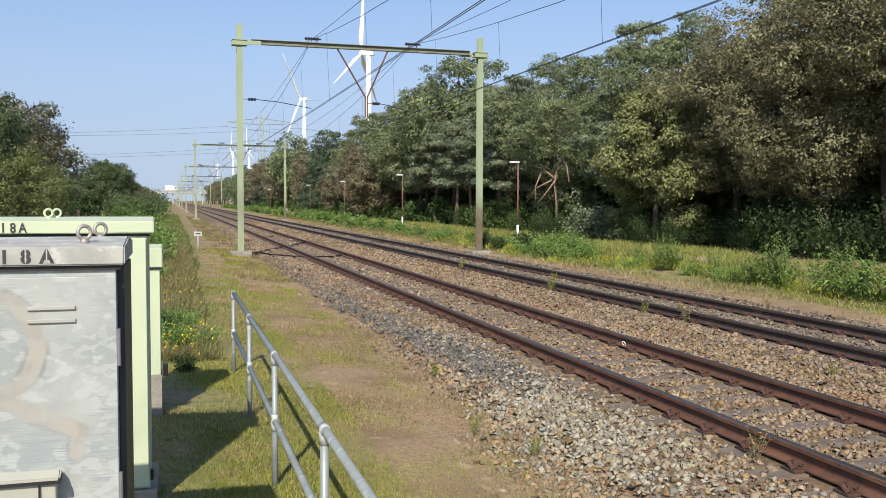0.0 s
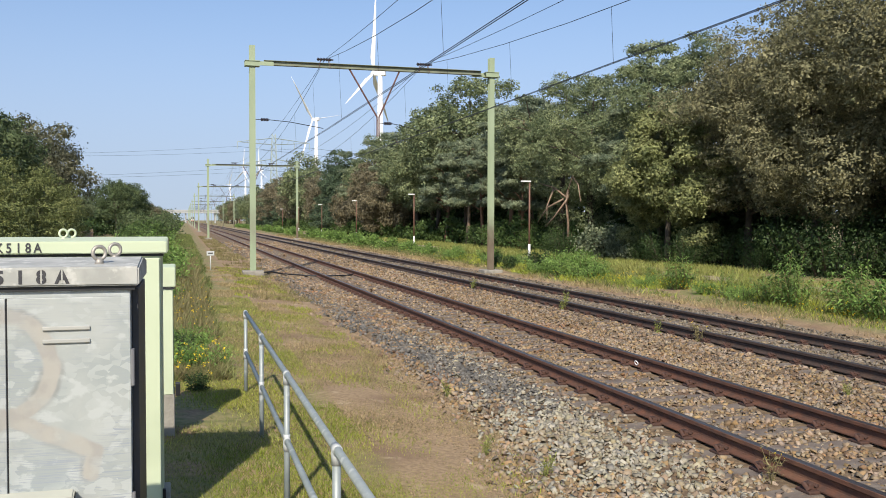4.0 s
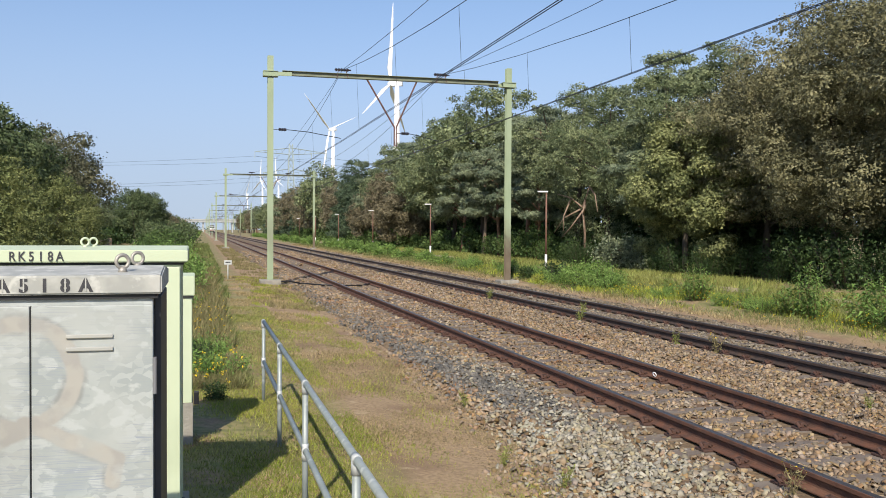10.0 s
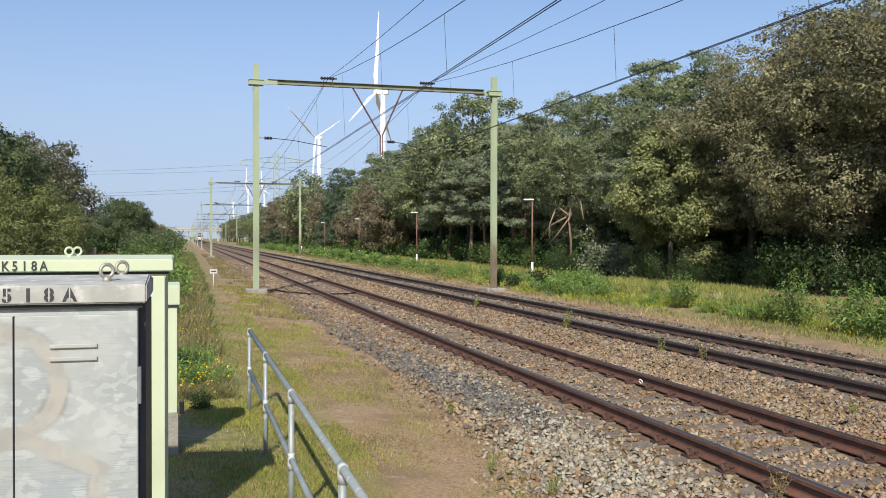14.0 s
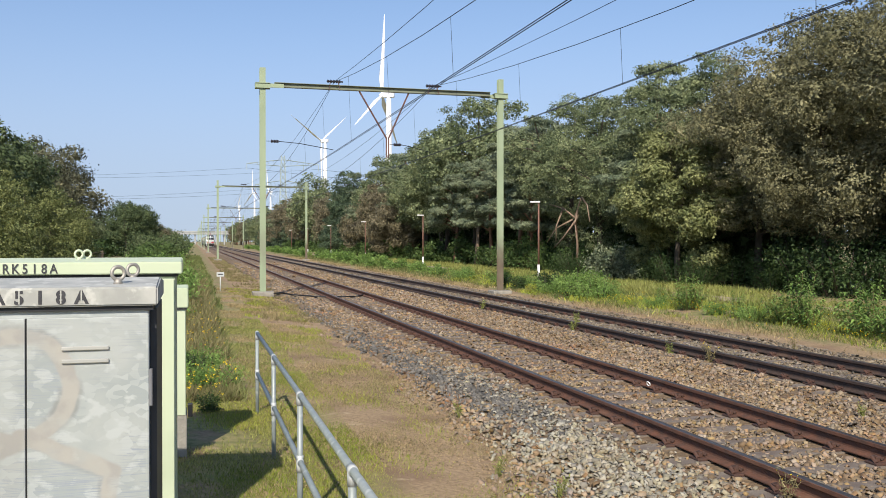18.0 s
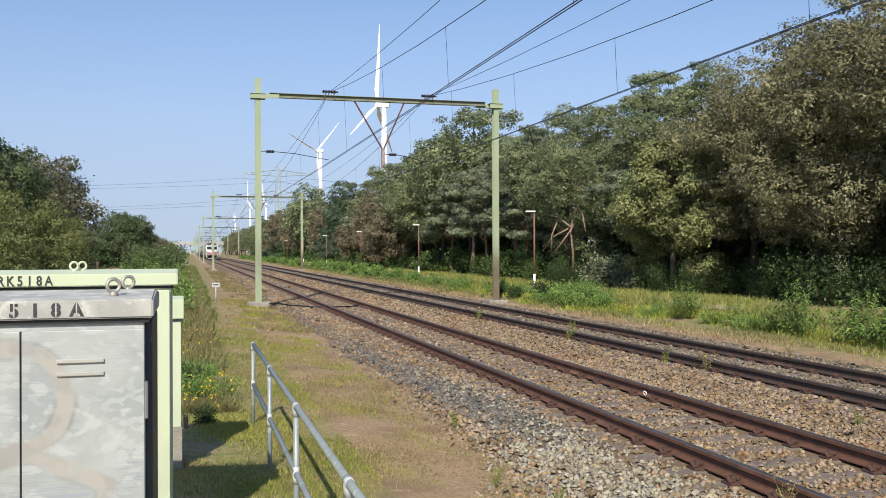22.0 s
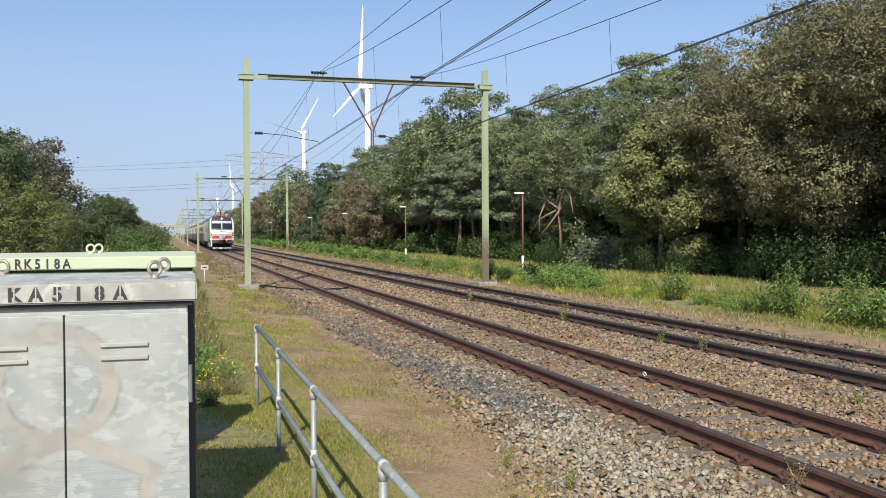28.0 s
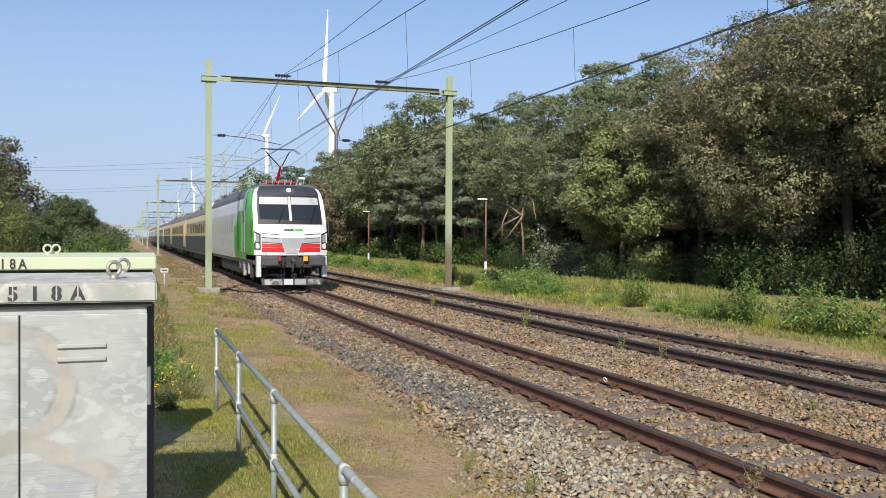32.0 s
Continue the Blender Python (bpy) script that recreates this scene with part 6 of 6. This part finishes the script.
    for x in (-0.5, 0.5):
        for y in (2.7, 3.9):
            for k in range(4):
                tube(bm, [(x, y, 3.84 + 0.05 * k), (x, y, 3.88 + 0.05 * k)], [0.08, 0.05], 10)
    part("insulator", bm, "loco_red", pan, "red ribbed insulators")
    bm = bmesh.new()
    tube(bm, [(0.0, 3.9, 4.1), (0.0, 2.9, 4.72)], [0.07, 0.045], 8)
    part("lower_arm", bm, "loco_red", pan, "red lower arm")
    bm = bmesh.new()
    for s in (-1, 1):
        tube(bm, [(s * 0.06, 2.9, 4.72), (s * 0.5, 3.7, 5.36)], 0.025, 6)
    part("upper_arm", bm, "black", pan, "dark upper arm")
    bm = bmesh.new()
    for y in (3.55, 3.85):
        tube(bm, [(-0.95, y, 5.28), (-0.7, y, 5.46), (0.7, y, 5.46), (0.95, y, 5.28)], 0.015, 6)
    part("contact_strip", bm, "loco_grey", pan, "grey contact strips")
    bm = bmesh.new()
    for k in range(7):
        x = -0.75 + 0.25 * k
        tube(bm, [(x, 1.9 + 0.12 * (k % 3), 3.86), (x + 0.1, 2.3, 4.12), (x + 0.25, 2.7, 3.95)], 0.02, 6)
    part("roof_cable", bm, "loco_silver", t, "pale roof cables")
    bm = bmesh.new()
    tube(bm, [(0.62, 1.75, 3.88), (0.62, 1.75, 4.15)], [0.05, 0.09], 10)
    tube(bm, [(0.5, 1.6, 4.16), (0.78, 1.6, 4.16)], 0.06, 10)
    part("horn", bm, "loco_white", t, "white roof horn")
    return t


def coach_outline():
    return [(1.40, 1.05), (1.42, 2.0), (1.40, 2.95), (1.33, 3.35), (1.15, 3.68), (0.8, 3.9), (0.4, 4.02), (0.0, 4.05)]


def build_coach():
    t = thing("passenger_coach", "cream and dark blue passenger coach with a grey roof", "coach", pose(0, 640, 0), "coaches of the train")
    ln = 26.0
    bm = bmesh.new()
    half = coach_outline()
    prism(bm, half + [(-x, z) for x, z in half[-2::-1]], "y", 0.0, ln)
    part("body", bm, "coach_cream", t, "cream painted coach body")
    bm = bmesh.new()
    roof = [(1.335, 3.33), (1.35, 3.36), (1.17, 3.7), (0.81, 3.925), (0.4, 4.045), (0, 4.075)]
    prism(bm, roof + [(-x, z) for x, z in roof[-2::-1]], "y", 0.02, ln - 0.02)
    part("roof", bm, "coach_roof", t, "dull grey rounded roof")
    for s in (-1, 1):
        bm = bmesh.new()
        box(bm, s * 1.415 - 0.015, s * 1.415 + 0.015, 0.02, ln - 0.02, 1.03, 2.0)
        part("lower_band", bm, "coach_blue", t, "dark blue-grey lower band")
        bm = bmesh.new()
        box(bm, s * 1.38 - 0.03, s * 1.38 + 0.03, 0.3, ln - 0.3, 0.78, 1.05, 0.01)
        part("sill", bm, "loco_grey", t, "grey lower sill")
        for k in range(11):
            y = 2.6 + 1.93 * k
            bm = bmesh.new()
            box(bm, s * 1.412 - 0.012, s * 1.412 + 0.012, y, y + 1.3, 2.15, 2.95, 0.02)
            wf = part("window", bm, "glass", t, "dark tinted window")
            bm = bmesh.new()
            box(bm, s * 1.425 - 0.006, s * 1.425 + 0.006, y - 0.03, y + 1.33, 2.93, 2.98)
            part("frame", bm, "loco_silver", wf, "silver frame")
        for y in (0.55, ln - 1.4):
            bm = bmesh.new()
            box(bm, s * 1.415 - 0.02, s * 1.415 + 0.02, y, y + 0.85, 1.1, 3.1, 0.01)
            part("door", bm, "coach_cream", t, "cream end door")
    bm = bmesh.new()
    box(bm, -1.15, 1.15, 6.5, 19.5, 0.35, 1.04, 0.05)
    part("underframe", bm, "dark_steel", t, "dark boxes under the floor")
    for y in (-0.35, ln + 0.02):
        bm = bmesh.new()
        box(bm, -0.7, 0.7, y, y + 0.33, 1.1, 3.3, 0.05)
        part("gangway", bm, "black", t, "black gangway bellows")
    bogie(t, 3.4, 2.5)
    bogie(t, ln - 3.4, 2.5)
    return t


def front_at(t):
    """Where the locomotive's front stands along the line."""
    k = 32.0 - t
    return 34.1 + 18.45 * k + 0.13 * k * k


def build_train():
    cars = [build_loco()]
    cars[0].scale = (0.975, 1.0, 1.02)
    first = build_coach()
    cars.append(first)
    for i in range(6):
        cars.append(copy_thing(first, pose(0, 670 + 26.7 * i, 0)))
    return cars


# ---- distance: turbines, pylon, bridge ----
def build_turbine(x, y, hub_z, blade, face, phase, label, dark=2):
    t = thing("wind_turbine", label, "wind turbine", pose(x, y, 0, 0, 0, face), "wind turbines")
    bm = bmesh.new()
    tube(bm, [(0, 0, -1), (0, 0, hub_z * 0.5), (0, 0, hub_z - 1.5)], [3.4, 2.7, 1.8], 20)
    part("tower", bm, "tower", t, "white tapered steel tower", smooth=True)
    bm = bmesh.new()
    box(bm, -1.8, 1.8, -4.5, 4.5, hub_z - 2.0, hub_z + 2.0, 0.6)
    part("nacelle", bm, "tower", t, "white nacelle")
    bm = bmesh.new()
    tube(bm, [(0, 0, 0), (0, -2.2, 0), (0, -3.6, 0)], [2.0, 1.7, 0.4], 16)
    rotor = part("rotor", bm, "tower", t, "white three-bladed rotor", smooth=True, m=pose(0, -4.5, hub_z))
    for k in range(3):
        bm = bmesh.new()
        secs = []
        for f, chord, thick in ((0.0, 2.0, 2.0), (0.06, 2.2, 1.7), (0.2, 4.2, 1.1), (0.5, 2.7, 0.6), (0.8, 1.6, 0.35), (1.0, 0.35, 0.1)):
            off = -0.25 * chord if f > 0.1 else 0
            secs.append([bm.verts.new((thick / 2 * math.sin(a), -1.2 + off + chord / 2 * math.cos(a) - 1.6 * f * f, f * blade)) for a in [2 * math.pi * j / 10 for j in range(10)]])
        for r, s in zip(secs, secs[1:]):
            for j in range(10):
                bm.faces.new((r[j], r[(j + 1) % 10], s[(j + 1) % 10], s[j]))
        bm.faces.new(secs[-1])
        bmesh.ops.recalc_face_normals(bm, faces=bm.faces)
        part("blade", bm, "tower", rotor, "long white blade", smooth=True, m=pose(0, 0, 0, 0, 120 * k, 0))
    return rotor


def rotor_pose(hub_z, angle):
    """angle: degrees of the first blade from the right, counter-clockwise as seen from the front; the rotor leans back a little."""
    return pose(0, -4.5, hub_z, -3, 0, 0) @ pose(0, 0, 0, 0, 90 - angle, 0)


def build_pylon():
    p = thing("electricity_pylon", "grey lattice high-voltage pylon beyond the wood", "pylon", pose(36, 440, 0))
    h = 43.0

    def half(z):
        return float(np.interp(z, (0, 22, 43), (4.2, 1.5, 0.8)))
    levels = [0, 7, 13, 18, 22, 25, 28, 31, 34, 37, 40, 43]
    for sx in (-1, 1):
        for sy in (-1, 1):
            bm = bmesh.new()
            tube(bm, [(sx * half(z), sy * half(z), z) for z in levels], 0.16, 4)
            part("leg", bm, "pylon", p, "grey angle-iron leg")
    for a, b in zip(levels, levels[1:]):
        for s in (-1, 1):
            for q in (-1, 1):
                bm = bmesh.new()
                tube(bm, [(-q * half(a), s * half(a), a), (q * half(b), s * half(b), b)], 0.09, 4)
                part("brace", bm, "pylon", p, "grey lattice brace")
                bm = bmesh.new()
                tube(bm, [(s * half(a), -q * half(a), a), (s * half(b), q * half(b), b)], 0.09, 4)
                part("brace", bm, "pylon", p, "grey lattice brace")
    for z, reach in ((28.0, 13.0), (38.0, 17.0)):
        for s in (-1, 1):
            bm = bmesh.new()
            tip = Vector((s * reach, 0, z + 1.0))
            for sy in (-1, 1):
                tube(bm, [(s * half(z), sy * half(z), z), tip], 0.12, 4)
                tube(bm, [(s * half(z), sy * half(z), z + 3.0), tip], 0.12, 4)
            for k in range(1, 6):
                f = k / 6
                x = s * (half(z) + (reach - half(z)) * f)
                tube(bm, [(x, half(z) * (1 - f), z + f), (x + s * 1.2, -half(z) * (1 - f) * 0.8, z + 3 - 2 * f)], 0.08, 4)
            part("cross_arm", bm, "pylon", p, "grey lattice cross arm")
            for f in (0.55, 1.0):
                bm = bmesh.new()
                x = s * (half(z) + (reach - half(z)) * f)
                tube(bm, [(x, 0, z + 1), (x, 0, z - 2.2)], 0.13, 6)
                part("insulator_string", bm, "pylon", p, "grey insulator string")
    for z, reach in ((26.8, 13.0), (36.8, 17.0)):
        for x in (36 - reach, 36 + reach):
            wire("power_line", sagging(x, x - 310, 440, 445, z, 7.0, 20, z + 1), 0.04, "dark high-voltage line crossing the sky", 4)
            wire("power_line", sagging(x, x + 300, 440, 500, z, 7.0, 20, z + 1), 0.06, "dark high-voltage line beyond the wood", 4)


def build_bridge():
    b = thing("road_bridge", "pale concrete road bridge crossing over the railway", "bridge", pose(0, 610, 0))
    bm = bmesh.new()
    box(bm, -60, 60, -5, 5, 6.3, 7.6, 0.1)
    part("deck", bm, "bridge", b, "long concrete deck")
    for y in (-5.1, 5.1):
        bm = bmesh.new()
        box(bm, -60, 60, y - 0.1, y + 0.1, 7.6, 8.5)
        part("parapet", bm, "bridge", b, "pale concrete parapet")
    for x in (-22, -10, -4.5, 9.0, 14.0, 26):
        bm = bmesh.new()
        box(bm, x - 0.5, x + 0.5, -3.5, 3.5, -0.5, 6.3, 0.08)
        part("pier", bm, "bridge", b, "concrete pier")
    for s in (-1, 1):
        bm = bmesh.new()
        prism(bm, [(s * 34, -0.3), (s * 700, -0.3), (s * 700, 7.58), (s * 60, 7.58), (s * 60, 6.3), (s * 52, 6.3)], "y", -7, 7)
        part("embankment", bm, "under", b, "grassy embankment")


def build_lorry(label, length):
    t = thing("lorry", label, "lorry", pose(0, 608, 7.6))
    bm = bmesh.new()
    box(bm, -length, -2.4, -1.25, 1.25, 1.0, 3.9, 0.05)
    part("cargo_box", bm, "white", t, "white cargo box")
    bm = bmesh.new()
    box(bm, -2.2, 0, -1.2, 1.2, 0.5, 3.2, 0.12)
    cab = part("cab", bm, "white", t, "white cab")
    bm = bmesh.new()
    box(bm, -1.4, -0.4, -1.215, -1.19, 1.9, 2.7)
    part("window", bm, "glass", cab, "dark cab window")
    for x in (-1.1, -length + 1.2, -length + 2.5):
        for y in (-1.05, 1.05):
            bm = bmesh.new()
            tube(bm, [(x, y - 0.15, 0.5), (x, y + 0.15, 0.5)], 0.5, 14)
            part("wheel", bm, "black", t, "black wheel")
    bm = bmesh.new()
    box(bm, -length + 0.2, -0.3, -0.5, 0.5, 0.6, 1.0)
    part("chassis", bm, "dark_steel", t, "dark chassis")
    return t


# ---- small things beside the line ----
def build_lamps():
    first = None
    for i in range(6):
        y = 43.05 + 24.1 * i
        m = pose(11.4, y, ground_z(11.4))
        if first:
            copy_thing(first, m)
            continue
        first = thing("street_lamp", "slim rust-brown street lamp with a white lower post and flat head", "street lamp", m, "lamps along the path")
        bm = bmesh.new()
        tube(bm, [(0, 0, 0.9), (0, 0, 4.05)], [0.052, 0.04], 10)
        part("post", bm, "lamp_post", first, "rust-brown post", smooth=True)
        bm = bmesh.new()
        tube(bm, [(0, 0, -0.1), (0, 0, 0.9)], 0.062, 10)
        part("lower_post", bm, "white", first, "white lower post", smooth=True)
        bm = bmesh.new()
        box(bm, -0.46, 0.06, -0.09, 0.09, 4.04, 4.12, 0.03)
        part("head", bm, "white", first, "flat white lamp head")


def build_signs():
    s = thing("trackside_sign", "small white sign plate on a thin white post", "sign", pose(-4.48, 38.0, ground_z(-4.48)))
    bm = bmesh.new()
    tube(bm, [(0, 0, -0.1), (0, 0, 0.75)], 0.025, 8)
    part("post", bm, "loco_grey2", s, smooth=True)
    for z in (0.68,):
        bm = bmesh.new()
        box(bm, -0.15, 0.15, -0.045, -0.03, z - 0.09, z + 0.09, 0.005)
        pl = part("plate", bm, "loco_grey2", s, "small pale grey plate")
        bm = bmesh.new()
        box(bm, -0.1, 0.1, -0.049, -0.0455, z - 0.02, z + 0.03)
        part("bar", bm, "ink", pl, "dark bar in place of lettering")
    bm = bmesh.new()
    tube(bm, [(MAST_L + 0.2, 35.2, -0.1), (MAST_L + 0.6, 34.6, -0.02), (MAST_L + 1.1, 34.8, -0.12), (-1.2, 33.6, -0.12), (-0.8, 33.4, -0.13)], 0.03, 6)
    tagged(part("bonding_cable", bm, "black"), "black bonding cable from the mast to the rail", "cable")
    bm = bmesh.new()
    tube(bm, [(-0.7, 33.4, -0.14), (-0.2, 32.8, -0.1), (0.3, 33.3, -0.13), (0.72, 34.2, -0.13)], 0.03, 6)
    tagged(part("bonding_cable", bm, "black"), "black bonding cable lying between the two rails", "cable")
    # the white mark by the rail and a pale stone on the verge
    # a made-up ring takes the place of the number painted on the rail web
    bm = bmesh.new()
    ring(bm, (0.69, 11.5, -0.1), (1, 0.25, 0.45), 0.032, 0.008, 12, 6)
    tagged(part("white_ring", bm, "white"), "small white ring standing in for a mark painted on the rail", "ring")
    # the sandy path before the wood
    bm = bmesh.new()
    ys = np.linspace(10, 240, 60)
    prev = None
    for y in ys:
        w = 0.62 + 0.12 * math.sin(y * 0.7)
        c = 12.75 + 0.2 * math.sin(y * 0.11)
        v = [bm.verts.new((c - w, y, ground_z(c) + 0.03)), bm.verts.new((c + w, y, ground_z(c) + 0.03))]
        if prev:
            bm.faces.new((prev[0], prev[1], v[1], v[0]))
        prev = v
    tagged(part("sand_path", bm, "sand"), "pale sandy path between the verge and the wood", "path", kind="structure")
    # the paling fence under the low trees
    f = thing("paling_fence", "low pale wooden paling fence under the trees", "fence", pose(-10.4, 0, ground_z(-10.4)))
    bm = bmesh.new()
    box(bm, -0.03, 0.03, -0.05, 0.05, 0, 1.25, 0.01)
    me = bpy.data.meshes.new("pale")
    bm.to_mesh(me)
    bm.free()
    me.materials.append(M["pale_bark"])
    for k in range(120):
        part("pale", me, None, f, m=pose(-0.02 * k, 30 + 0.42 * k, 0))
    for z in (0.4, 1.0):
        bm = bmesh.new()
        tube(bm, [(0.04, 29.8, z), (0.04 - 2.4, 80.6, z)], 0.03, 4)
        part("rail", bm, "pale_bark", f)


def motions():
    for i, c in enumerate(TRAIN):
        off = 0 if i == 0 else LOCO_L + 0.7 + 26.7 * (i - 1)
        walk(c, [(t, pose(0, front_at(t) + off, 0)) for t in range(0, 33, 2)])
    for lorry, x, when in LORRIES:
        walk(lorry, [(t, pose(x + 16.5 * (t - when), 608, 7.6)) for t in range(0, 33, 8)])
    for rotor, hub, start, rate in ROTORS:
        walk(rotor, [(t, rotor_pose(hub, start + rate * t)) for t in range(0, 33, 8)])


build_ground()
build_bed()
build_track(0.0, "rusty railway track on brown ballast with grey stones at its edge", 1)
build_track(4.0, "rusty railway track on dark brown ballast beside a grassy verge", 2)
build_stones()
scatter_pebbles()
for y in PORTALS:
    build_portal(y, y < 110)
build_wires()
build_cabinets()
build_fence()
build_lamps()
build_signs()
build_bridge()
build_pylon()
plant_wood()
plant_bushes()
grow_grass()
plant_weeds()
build_dead_tree()
TRAIN = build_train()
LORRIES = [(build_lorry("white lorry crossing the road bridge", 7.0), -2.0, 0), (build_lorry("long white lorry crossing the road bridge", 13.0), -4.0, 30)]
ROTORS = [(build_turbine(143.0, 700, 117.0, 64, -119, 96, "tall white wind turbine standing still behind the wood"), 117.0, 91.5, 0.0),
          (build_turbine(156.0, 1150, 129.5, 64, -137, 5, "white wind turbine turning slowly behind the wood"), 129.5, 176.0, -1.76),
          (build_turbine(148.0, 2400, 127.0, 60, -70, 5, "distant white wind turbine above the wood"), 127.0, 84.0, 0.5),
          (build_turbine(181.0, 2300, 125.0, 60, -70, 5, "distant white wind turbine above the treetops"), 125.0, 95.0, 0.5),
          (build_turbine(168.0, 3600, 139.0, 60, -70, 5, "far white wind turbine near the horizon"), 139.0, 55.0, 0.5)]
motions()
